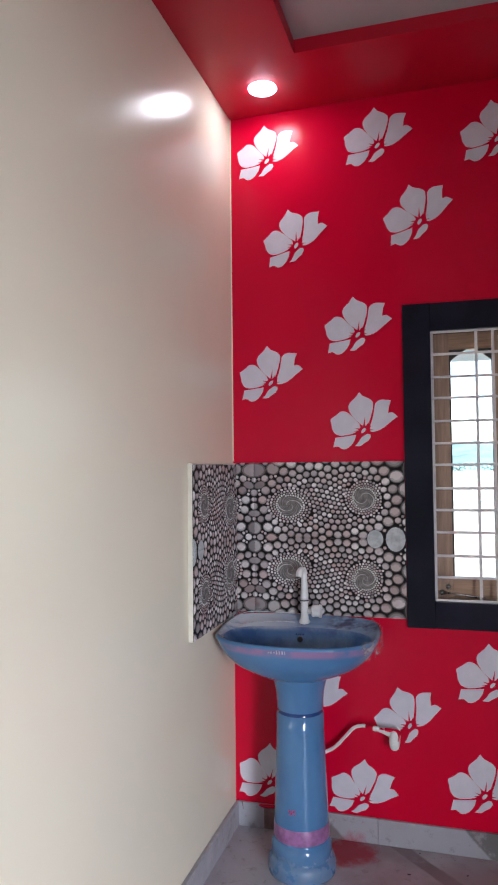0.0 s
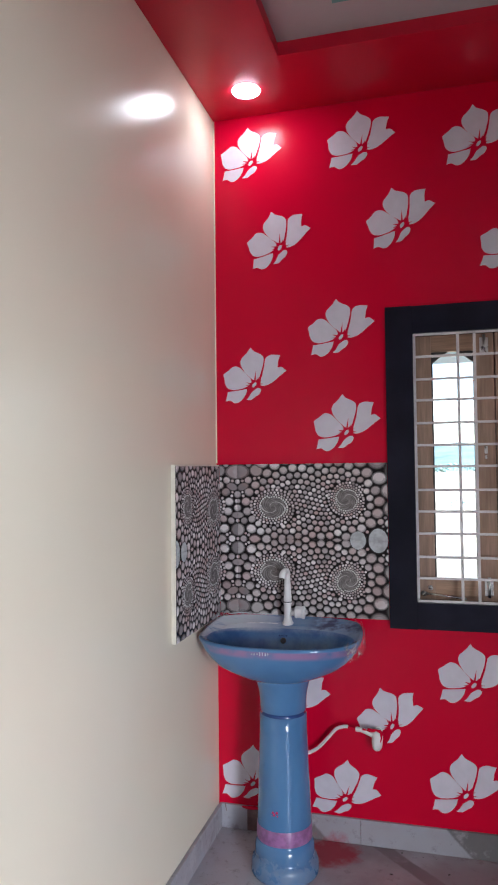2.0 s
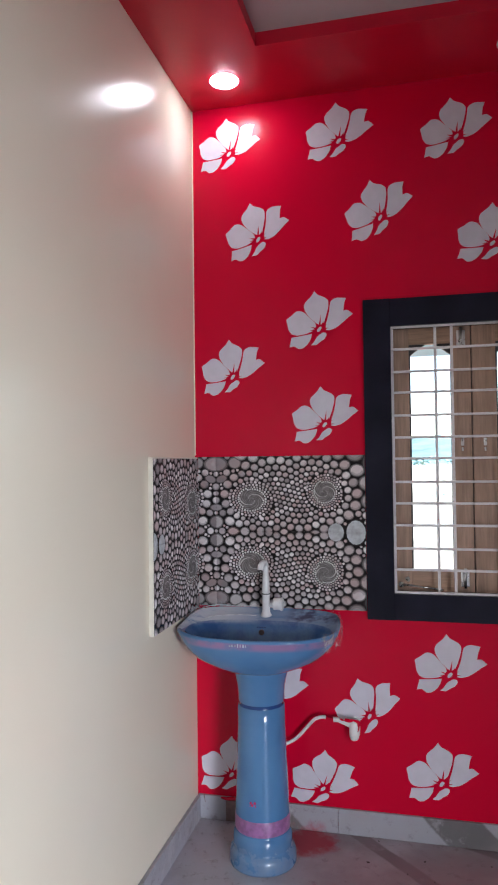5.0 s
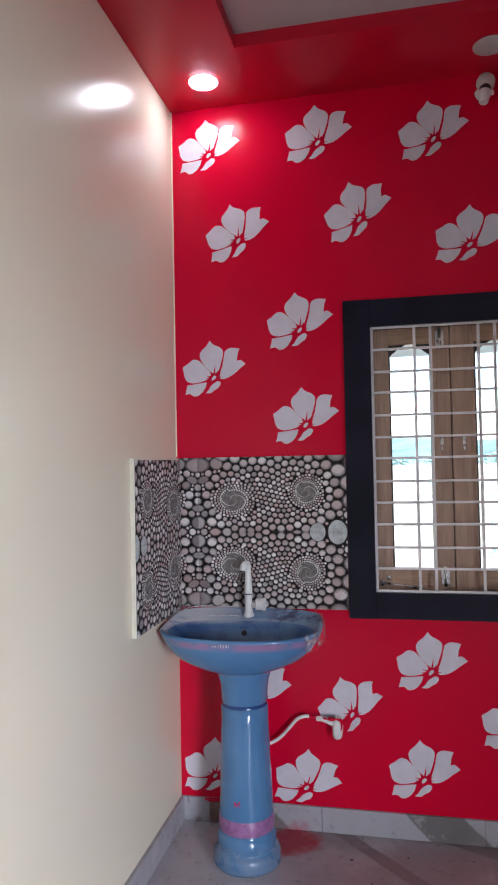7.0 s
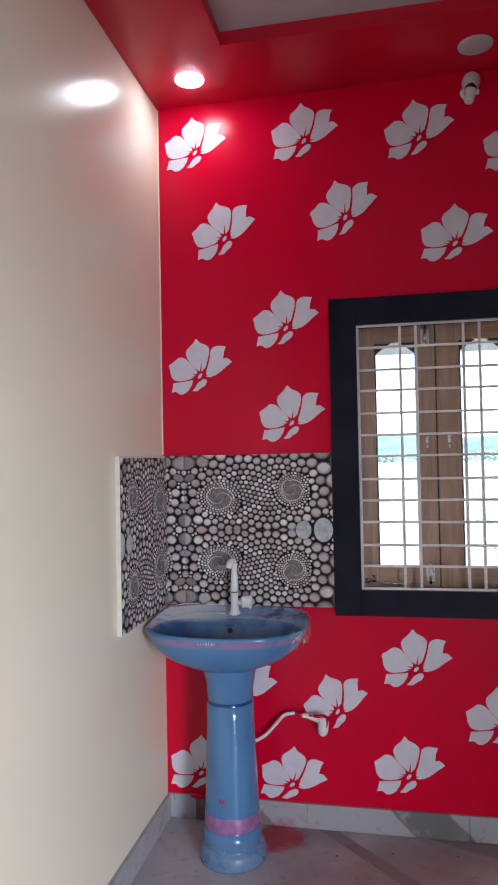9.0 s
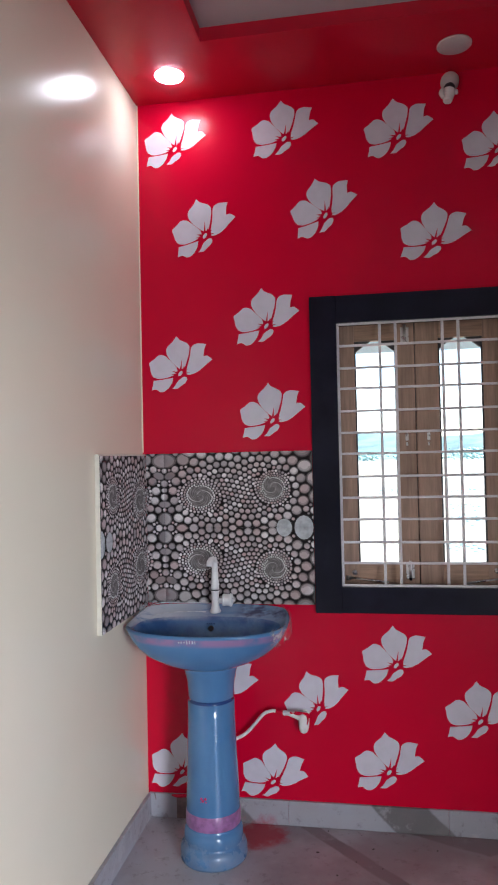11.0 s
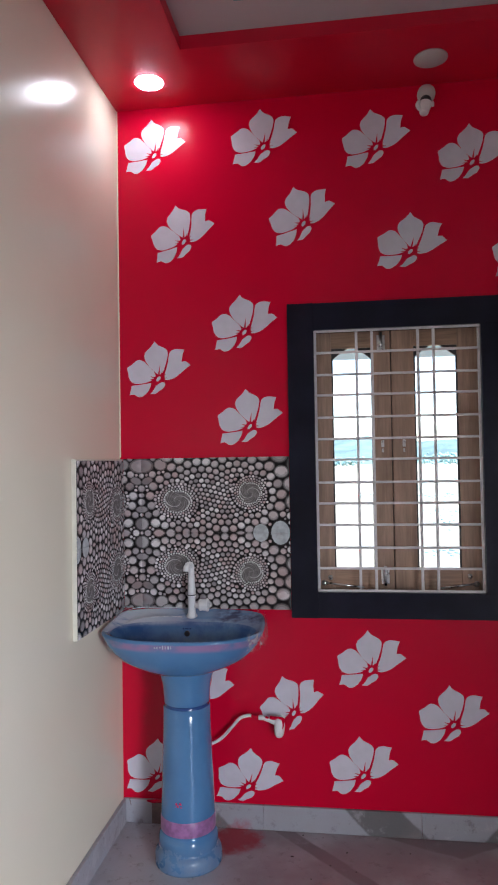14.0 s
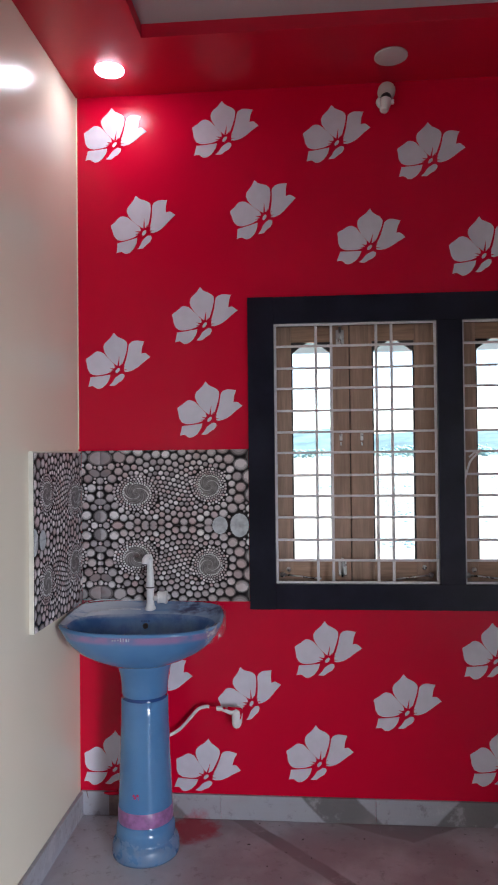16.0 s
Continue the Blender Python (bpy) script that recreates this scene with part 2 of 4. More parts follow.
def floor_tile(name, upright):
    """Vitrified tile: pale ground with broad grey diagonal bands, cement dust and paint drips."""
    m, n, l, b = shader(name)
    pos = place(n)
    x, y, z = axes(n, l, pos)
    warp = calc(n, l, "MULTIPLY_ADD", noise_node(n, l, pos, 9, 4), 0.03, -0.015)
    if upright:
        down = calc(n, l, "ADD", calc(n, l, "ADD", x, z), warp)
        up = calc(n, l, "ADD", calc(n, l, "SUBTRACT", x, z), warp)
        d1 = calc(n, l, "SUBTRACT", calc(n, l, "ABSOLUTE", calc(n, l, "SUBTRACT", down, 0.40)), 0.035)
        d2 = calc(n, l, "SUBTRACT", calc(n, l, "ABSOLUTE", calc(n, l, "SUBTRACT", down, 1.075)), 0.105)
        d3 = calc(n, l, "SUBTRACT", calc(n, l, "ABSOLUTE", calc(n, l, "SUBTRACT", up, 1.49)), 0.105)
        ground, stripe = (0.38, 0.375, 0.42), (0.16, 0.15, 0.155)
    else:
        run = calc(n, l, "ADD", calc(n, l, "ADD", x, y), warp)
        d1 = calc(n, l, "SUBTRACT", calc(n, l, "PINGPONG", calc(n, l, "SUBTRACT", run, 0.63), 0.6), 0.036)
        yy = calc(n, l, "ADD", y, warp)
        d2 = calc(n, l, "SUBTRACT", calc(n, l, "MULTIPLY_ADD", x, -0.427, 0.4206), yy)
        d3 = calc(n, l, "SUBTRACT", calc(n, l, "MULTIPLY_ADD", x, 0.636, -0.9453), yy)
        d2 = calc(n, l, "MAXIMUM", d2, d3)
        ground, stripe = (0.50, 0.495, 0.545), (0.17, 0.145, 0.155)
    band = calc(n, l, "MINIMUM", calc(n, l, "MINIMUM", d1, d2), d3) if upright else calc(n, l, "MINIMUM", d1, d2)
    band = calc(n, l, "SUBTRACT", 1.0, step(n, l, band, -0.006, 0.010))
    cloud = noise_node(n, l, pos, 5, 5, 0.6)
    col = mix(n, l, band, ground, stripe)
    col = mix(n, l, calc(n, l, "MULTIPLY", step(n, l, cloud, 0.4, 0.7), 0.35), col, (0.36, 0.30, 0.30))
    scuff = step(n, l, noise_node(n, l, pos, 22, 6, 0.72), 0.54, 0.68)
    col = mix(n, l, calc(n, l, "MULTIPLY", scuff, 0.55), col, (0.15, 0.12, 0.12))
    smear = step(n, l, noise_node(n, l, pos, 9, 6, 0.7), 0.54, 0.66)
    col = mix(n, l, calc(n, l, "MULTIPLY", smear, 0.35), col, (0.60, 0.58, 0.60))
    # floor browner and darker towards larger x, in cloudy patches
    brown_side = calc(n, l, "MULTIPLY", step(n, l, noise_node(n, l, pos, 3.1, 4), 0.22, 0.62), calc(n, l, "MULTIPLY", step(n, l, x, 0.34, 0.62), 0.0 if upright else 0.72))
    col = mix(n, l, brown_side, col, (0.25, 0.185, 0.205))
    # red paint dropped beside the pedestal
    far = n.new("ShaderNodeVectorMath")
    far.operation = "DISTANCE"
    l.new(pos, far.inputs[0])
    far.inputs[1].default_value = (0.455, -0.085, -0.065 if upright else -0.02)
    spot = calc(n, l, "ADD", far.outputs["Value"], calc(n, l, "MULTIPLY_ADD", noise_node(n, l, pos, 14, 5, 0.65), 0.16, -0.08))
    col = mix(n, l, calc(n, l, "MULTIPLY", calc(n, l, "SUBTRACT", 1.0, step(n, l, spot, 0.06, 0.13)), 0.95), col, (0.42, 0.006, 0.030))
    l.new(col, b.inputs["Base Color"])
    l.new(calc(n, l, "MULTIPLY_ADD", cloud, 0.35, 0.2), b.inputs["Roughness"])
    relief(n, l, b, cloud, 0.08, 0.002)
    return m


FLOOR_TILE, SKIRT_TILE = floor_tile("floor_tile", False), floor_tile("skirting_tile", True)


def clear_film():
    m, n, l, b = shader("clear_film")
    thin = n.new("ShaderNodeBsdfTransparent")
    blend = n.new("ShaderNodeMixShader")
    l.new(step(n, l, noise_node(n, l, place(n), 40, 4, 0.6), 0.35, 0.75), b.inputs["Alpha"])
    b.inputs["Base Color"].default_value, b.inputs["Roughness"].default_value = (0.75, 0.76, 0.80, 1), 0.22
    blend.inputs[0].default_value = 0.5
    l.new(thin.outputs[0], blend.inputs[1])
    l.new(b.outputs[0], blend.inputs[2])
    l.new(blend.outputs[0], n["Material Output"].inputs["Surface"])
    return m


FILM = clear_film()
FILM_EDGE = surface("creased_film", (0.66, 0.67, 0.70), 0.25, 0.2, 60, 200, 0.2)


def lit(name, color, strength):
    m, n, l, b = shader(name)
    b.inputs["Emission Color"].default_value, b.inputs["Emission Strength"].default_value = (*color, 1), strength
    b.inputs["Base Color"].default_value = (0.8, 0.8, 0.8, 1)
    return m


LED = lit("led_diffuser", (0.93, 0.96, 1.0), 11.5)
EARTH = surface("dry_field", (0.30, 0.27, 0.20), 0.9, 0.3, 0.15, 3, 0.4)
# hazy paleness of distance is put into the ridge and leaf base colours
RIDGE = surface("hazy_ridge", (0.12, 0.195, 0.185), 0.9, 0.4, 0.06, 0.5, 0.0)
LEAF = surface("hazed_far_leaves", (0.36, 0.53, 0.50), 0.9, 0.2, 0.1, 2, 0.0)

# ---- mesh helpers ----
ORIGIN = {}


def thing(name, loc, label, category, group="", kind=""):
    ob = new(name)
    ob.location, ob.empty_display_size = loc, 0.05
    ORIGIN[ob.name] = Vector(loc)
    return tagged(ob, label, category, group, kind)


def part(name, bm, material, parent=None, label="", smooth=False):
    """Link a bmesh built in room coordinates as one mesh object, under a thing or a part."""
    base = ORIGIN[parent.name] if parent else Vector((0, 0, 0))
    bmesh.ops.translate(bm, verts=bm.verts, vec=-base)
    me = bpy.data.meshes.new(name)
    bm.to_mesh(me)
    bm.free()
    for mt in material if isinstance(material, (list, tuple)) else [material]:
        me.materials.append(mt)
    if smooth:
        for p in me.polygons:
            p.use_smooth = True
    ob = new(name, me)
    ob.parent = parent
    ORIGIN[ob.name] = base
    return tagged(ob, label) if label else ob


def add_box(bm, a, b):
    made = bmesh.ops.create_cube(bm, size=1)["verts"]
    for v in made:
        v.co = Vector([(a[i] + b[i]) / 2 + v.co[i] * (b[i] - a[i]) for i in range(3)])
    return made


def block(a, b, bevel=0.0, seg=2):
    bm = bmesh.new()
    add_box(bm, a, b)
    if bevel:
        bmesh.ops.bevel(bm, geom=bm.edges[:], offset=bevel, segments=seg, affect="EDGES", profile=0.5)
    return bm


def loft(rings, cap=True):
    """A skin over closed rings of equal point counts."""
    bm = bmesh.new()
    loops = [[bm.verts.new(p) for p in r] for r in rings]
    k = len(loops[0])
    for a, b in zip(loops, loops[1:]):
        for i in range(k):
            bm.faces.new((a[i], a[(i + 1) % k], b[(i + 1) % k], b[i]))
    if cap:
        bm.faces.new(loops[0][::-1])
        bm.faces.new(loops[-1])
    bmesh.ops.recalc_face_normals(bm, faces=bm.faces)
    return bm


def lathe(profile, centre, seg=40, axis="z", cap=True):
    """Rings (radius, height) turned round an axis through centre."""
    rings = []
    for r, h in profile:
        ring = []
        for i in range(seg):
            a = 2 * math.pi * i / seg
            c, s = r * math.cos(a), r * math.sin(a)
            v = {"z": (c, s, h), "y": (c, h, s), "x": (h, c, s)}[axis]
            ring.append(Vector(centre) + Vector(v))
        rings.append(ring)
    return loft(rings, cap)


def tube(points, radius, seg=10, smooth=6):
    """A round pipe along a smoothed line."""
    pts = [Vector(p) for p in points]
    path = []
    for i in range(len(pts) - 1):
        p0, p1, p2, p3 = pts[max(i - 1, 0)], pts[i], pts[i + 1], pts[min(i + 2, len(pts) - 1)]
        for j in range(smooth):
            t = j / smooth
            path.append(0.5 * ((2 * p1) + (p2 - p0) * t + (2 * p0 - 5 * p1 + 4 * p2 - p3) * t * t + (3 * p1 - p0 - 3 * p2 + p3) * t ** 3))
    path.append(pts[-1])
    rings, side = [], None
    for i, p in enumerate(path):
        d = (path[min(i + 1, len(path) - 1)] - path[max(i - 1, 0)]).normalized()
        ref = side if side else (Vector((0, 0, 1)) if abs(d.z) < 0.9 else Vector((1, 0, 0)))
        u = (ref - d * ref.dot(d)).normalized()
        side, w = u, d.cross(u)
        r = radius(i / (len(path) - 1)) if callable(radius) else radius
        rings.append([p + (u * math.cos(2 * math.pi * k / seg) + w * math.sin(2 * math.pi * k / seg)) * r for k in range(seg)])
    return loft(rings)


# ---- structure ----
TOP, UNDER = 2.920, 2.872
WX0, WX1, WZ0, WZ1 = 0.684, 2.242, 0.82, 2.04     # window frame, outside edges

floor = tagged(part("floor", block((-0.2, SOUTH - 0.2, -0.15), (EAST + 0.2, 0.25, -0.0012)), GROUT),
               "grey vitrified tile floor with diagonal bands and red paint drips", "floor", kind="structure")
ORIGIN[floor.name] = Vector((0, 0, 0))

tagged(part("wall_west", block((-0.2, SOUTH - 0.2, 0), (WEST, 0.23, 3.05)), CREAM), "glossy cream painted plaster wall", "wall", kind="structure")
bm = bmesh.new()
add_box(bm, (EAST, DOOR[1], 0), (EAST + 0.2, 0.23, 3.05))
add_box(bm, (EAST, SOUTH - 0.2, 0), (EAST + 0.2, DOOR[0], 3.05))
add_box(bm, (EAST, DOOR[0], DOOR[2]), (EAST + 0.2, DOOR[1], 3.05))
tagged(part("wall_east", bm, PLAIN), "unseen plain grey wall with a doorway", "wall", kind="structure")

bm = bmesh.new()
add_box(bm, (WEST, 0, 0), (WX0 + 0.02, 0.23, 3.05))
add_box(bm, (WX1 - 0.02, 0, 0), (EAST, 0.23, 3.05))
add_box(bm, (WX0 + 0.02, 0, 0), (WX1 - 0.02, 0.23, WZ0 + 0.02))
add_box(bm, (WX0 + 0.02, 0, WZ1 - 0.02), (WX1 - 0.02, 0.23, 3.05))
tagged(part("wall_north", bm, RED), "glossy red painted wall with white stencilled flowers", "wall", kind="structure")

tagged(part("wall_south", block((WEST, SOUTH - 0.2, 0), (EAST, SOUTH, 3.05)), PLAIN), "unseen plain grey wall", "wall", kind="structure")

tagged(part("ceiling", block((WEST, SOUTH, TOP), (EAST, 0, 3.05)), CEILING), "pale grey painted ceiling inside a red border", "ceiling", kind="structure")
bm = bmesh.new()
add_box(bm, (WEST, SOUTH, UNDER), (0.355, 0, TOP))
add_box(bm, (0.355, -0.382, UNDER), (EAST, 0, TOP))
tagged(part("ceiling_border", bm, SOFFIT_RED), "dropped ceiling border painted glossy red", "ceiling border", kind="structure")
tagged(part("ceiling_stripe", block((0.572, -1.141, TOP - 0.004), (1.172, -0.541, TOP + 0.002)), TEAL), "teal painted panel on the grey ceiling", "ceiling panel", kind="structure")

tagged(part("paint_overlap", block((WEST, -0.002, 1.452), (0.0, -0.0002, UNDER)), CREAM), "cream paint lapping onto the red wall in the corner", "paint edge", kind="structure")

# skirting: tiles stood on edge along both walls
skirt = thing("baseboard", (0, 0, 0), "pale grey tile skirting with darker diagonal bands", "skirting", kind="structure")
x = 0.0
for w in (0.115, 0.445, 0.6, 0.6, 0.6, 0.6, 0.6):
    part("tile", block((x + 0.0006, -0.011, 0), (min(x + w, EAST) - 0.0006, -0.0005, 0.094), 0.0012, 1), SKIRT_TILE, skirt)
    x += w
part("patch", block((0.115, -0.0125, 0.002), (0.158, -0.0112, 0.088), 0.0005, 1), CEMENT, skirt, "brown cement patch")
part("paint_overrun", tube([(0.095, -0.011, 0.090), (0.120, -0.0125, 0.089), (0.150, -0.0125, 0.091), (0.185, -0.011, 0.090)], lambda t: 0.003 + 0.004 * math.sin(math.pi * t), 10), RED, skirt, "red wall paint run onto the skirting", True)
part("paint_overrun", tube([(0.024, -0.0105, 0.094), (0.027, -0.0115, 0.080), (0.030, -0.0105, 0.066)], lambda t: 0.0026 * (1 - 0.6 * t), 8), CEMENT, skirt, "dark drip on the skirting", True)
y = -0.012
for i in range(11):
    part("tile", block((-0.0035, y - 0.6 + 0.0015, 0), (0.011, y - 0.0015, 0.092), 0.0012, 1), SKIRT_TILE, skirt)
    y -= 0.597

# ---- window ----
win = thing("window_1", (WX0, 0, WZ0), "black enamelled wooden window frame with white bars and wooden shutters", "window", kind="structure")
FY0, FY1 = -0.02, 0.10
OPENINGS = ((0.786, 1.415), (1.510, 2.139))
OZ0, OZ1 = 0.919, 1.934
part("jamb", block((WX0, FY0, WZ0), (0.786, FY1, WZ1), 0.0012), BLACK, win)
part("jamb", block((2.139, FY0, WZ0), (WX1, FY1, WZ1), 0.0012), BLACK, win)
part("mullion", block((1.415, FY0 + 0.002, OZ0), (1.510, FY1, OZ1), 0.0012), BLACK, win)
part("head", block((0.786, FY0 + 0.0006, OZ1), (2.139, FY1, WZ1 - 0.001), 0.0012), BLACK, win)
part("sill", block((0.786, FY0 + 0.0006, WZ0 + 0.001), (2.139, FY1, OZ0), 0.0012), BLACK, win)


def grille(x0, x1):
    """One welded grille of square bars in an opening."""
    bars = part("grille", block((x0 + 0.001, -0.004, OZ1 - 0.008), (x1 - 0.001, 0.006, OZ1), 0.001, 1), BAR, win, "white painted steel bars")
    w = x1 - x0
    for i in range(12):
        z = OZ0 + 0.005 + (OZ1 - OZ0 - 0.010) * i / 12
        sag = 0.0025 * math.sin(i * 2.3)
        part("bar", block((x0 + 0.002, -0.006, z - 0.0046 + sag * (0 < i)), (x1 - 0.002, 0.003, z + 0.0046 + sag * (0 < i)), 0.0015, 1), BAR, bars)
    for f in (0.007, 0.262, 0.357, 0.634, 0.727, 0.993):
        xx = x0 + w * f
        part("bar", block((xx - 0.0052, 0.0035, OZ0), (xx + 0.0052, 0.0135, OZ1), 0.0015, 1), BAR, bars)
    return bars


def shutter(x0, x1, g0, g1, flip):
    """A wooden leaf: stiles, rails and a shouldered pane, with its bolt, pull and stay."""
    y0, y1 = 0.062, 0.092
    z0, z1, gz0, gz1 = OZ0 - 0.012, OZ1 + 0.01, 0.996, 1.872
    leaf = part("shutter", block((x0, y0, z0), (g0, y1, z1), 0.002), WOOD, win, "unpainted brown wooden shutter leaf")
    part("stile", block((g1, y0, z0), (x1, y1, z1), 0.002), WOOD, leaf)
    part("rail", block((g0, y0 + 0.001, z0), (g1, y1, gz0), 0.002), WOOD_RAIL, leaf)
    part("rail", block((g0, y0 + 0.001, gz1), (g1, y1, z1), 0.002), WOOD_RAIL, leaf)
    # shouldered head of the pane, its corners near black
    for s in (0, 1):
        bm = bmesh.new()
        ends = [(g0, gz1 - 0.046), (g0, gz1), (g0 + 0.064, gz1), (g0 + 0.046, gz1 - 0.010), (g0 + 0.020, gz1 - 0.030)]
        pts = [(g0 + g1 - a if s else a, b) for a, b in ends]
        front = [bm.verts.new((a, y0 + 0.014, b)) for a, b in pts]
        back = [bm.verts.new((a, y1 - 0.001, b)) for a, b in pts]
        bm.faces.new(front)
        bm.faces.new(back[::-1])
        for i in range(5):
            bm.faces.new((front[i], back[i], back[(i + 1) % 5], front[(i + 1) % 5]))
        bmesh.ops.recalc_face_normals(bm, faces=bm.faces)
        part("shoulder", bm, WOOD_DARK, leaf)
    pane = part("pane", block((g0 - 0.003, 0.0785, gz0 - 0.003), (g1 + 0.003, 0.0815, gz1 + 0.003)), GLASS, leaf, "clear window glass")
    pane.visible_shadow = False
    # glazing beads
    for a, b in ((g0, g0 + 0.006), (g1 - 0.006, g1)):
        part("bead", block((a, y0 + 0.004, gz0), (b, 0.0783, gz1 - 0.040), 0.001, 1), WOOD_DARK, leaf)
    edge = x0 if flip else x1
    mid = (edge + (g0 if flip else g1)) / 2
    part("pull", block((mid - 0.006, y0 - 0.006, 1.475), (mid + 0.006, y0, 1.505), 0.003), STEEL, leaf, "small aluminium pull")
    part("pull", block((mid - 0.004, y0 - 0.012, 1.455), (mid + 0.004, y0 - 0.002, 1.47), 0.003), STEEL, leaf, "small aluminium pull")
    if not flip:
        for z in (OZ0 + 0.02, OZ1 - 0.078):
            part("bolt", block((mid - 0.016, y0 - 0.005, z), (mid + 0.016, y0, z + 0.062), 0.002), STEEL, leaf, "aluminium tower bolt")
            part("bolt", tube([(mid, y0 - 0.010, z - 0.004), (mid, y0 - 0.010, z + 0.072)], 0.0055, 10, 1), STEEL, leaf, "aluminium tower bolt", True)
            part("bolt", block((mid - 0.014, y0 - 0.0075, z + 0.02), (mid + 0.014, y0 - 0.0052, z + 0.028), 0.001, 1), STEEL, leaf)
    # stay rod with its eye
    ex = x0 + 0.06 if not flip else x1 - 0.06
    part("eye", lathe([(0.001, -0.012), (0.008, -0.009), (0.010, -0.004), (0.007, 0)], (ex, y0, OZ0 + 0.045 + 0.008 * flip), 14, "y"), STEEL, leaf, "", True)
    far = ex + (0.13 if not flip else -0.11)
    part("stay", tube([(ex - 0.02 * (1 - 2 * flip), y0 - 0.014, OZ0 + 0.026), (far, y0 - 0.012, OZ0 + 0.009)], 0.0035, 8, 1), STEEL, leaf, "thin steel stay rod", True)
    part("knob", lathe([(0.001, -0.016), (0.009, -0.013), (0.011, -0.006), (0.008, 0)], (ex - 0.024 * (1 - 2 * flip), y0, OZ0 + 0.024), 14, "y"), STEEL, leaf, "", True)
    return leaf


for k, (a, b) in enumerate(OPENINGS):
    d = a - OPENINGS[0][0]
    grille(a, b)
    # added strip stops light between the leaves and keeps their joint dark
    part("cover_strip", block((1.068 + d, 0.0925, OZ0 - 0.012), (1.100 + d, 0.104, OZ1 + 0.01), 0.002), WOOD_DARK, win)
    shutter(a - 0.012, 1.0825 + d, 0.852 + d, 1.012 + d, False)
    shutter(1.0862 + d, b + 0.012, 1.173 + d, 1.339 + d, True)

cord = thing("cord", (1.52, -0.012, 1.40), "pale loose cord tied to the window bars", "cord")
part("strand", tube([(1.513, -0.016, 1.325), (1.530, -0.018, 1.385), (1.556, -0.012, 1.415), (1.575, -0.010, 1.432), (1.552, -0.009, 1.424), (1.530, -0.010, 1.405)], 0.004, 8), BAR, cord, smooth=True)

tagged(part("sunshade", block((WX0 - 0.2, 0.231, 1.928), (WX1 + 0.2, 0.80, 2.03), 0.006), CONCRETE), "pale concrete sunshade slab above the window", "sunshade", kind="structure")

# ---- pebble tiles ----
rng = np.random.default_rng(7)
TILE_W, TILE_H = 0.6, 0.2975
SWIRLS = ((0.146, 0.126, 0.051, 0.041), (0.439, 0.156, 0.040, 0.039))     # eye of each swirl and its half axes


PALE = ((0.480, 0.0, 0.034, 0.039), (0.557, 0.0, 0.041, 0.052))
SEAM = ((0.0, 0.268, 0.056, 0.033, 0.0), (0.023, 0.208, 0.027, 0.017, 0.35), (0.0, 0.094, 0.028, 0.015, 0.0), (0.0, 0.036, 0.031, 0.028, 0.0), (0.078, 0.272, 0.029, 0.025, -0.2))


def cmath_turn(angle):
    return complex(math.cos(angle), math.sin(angle))


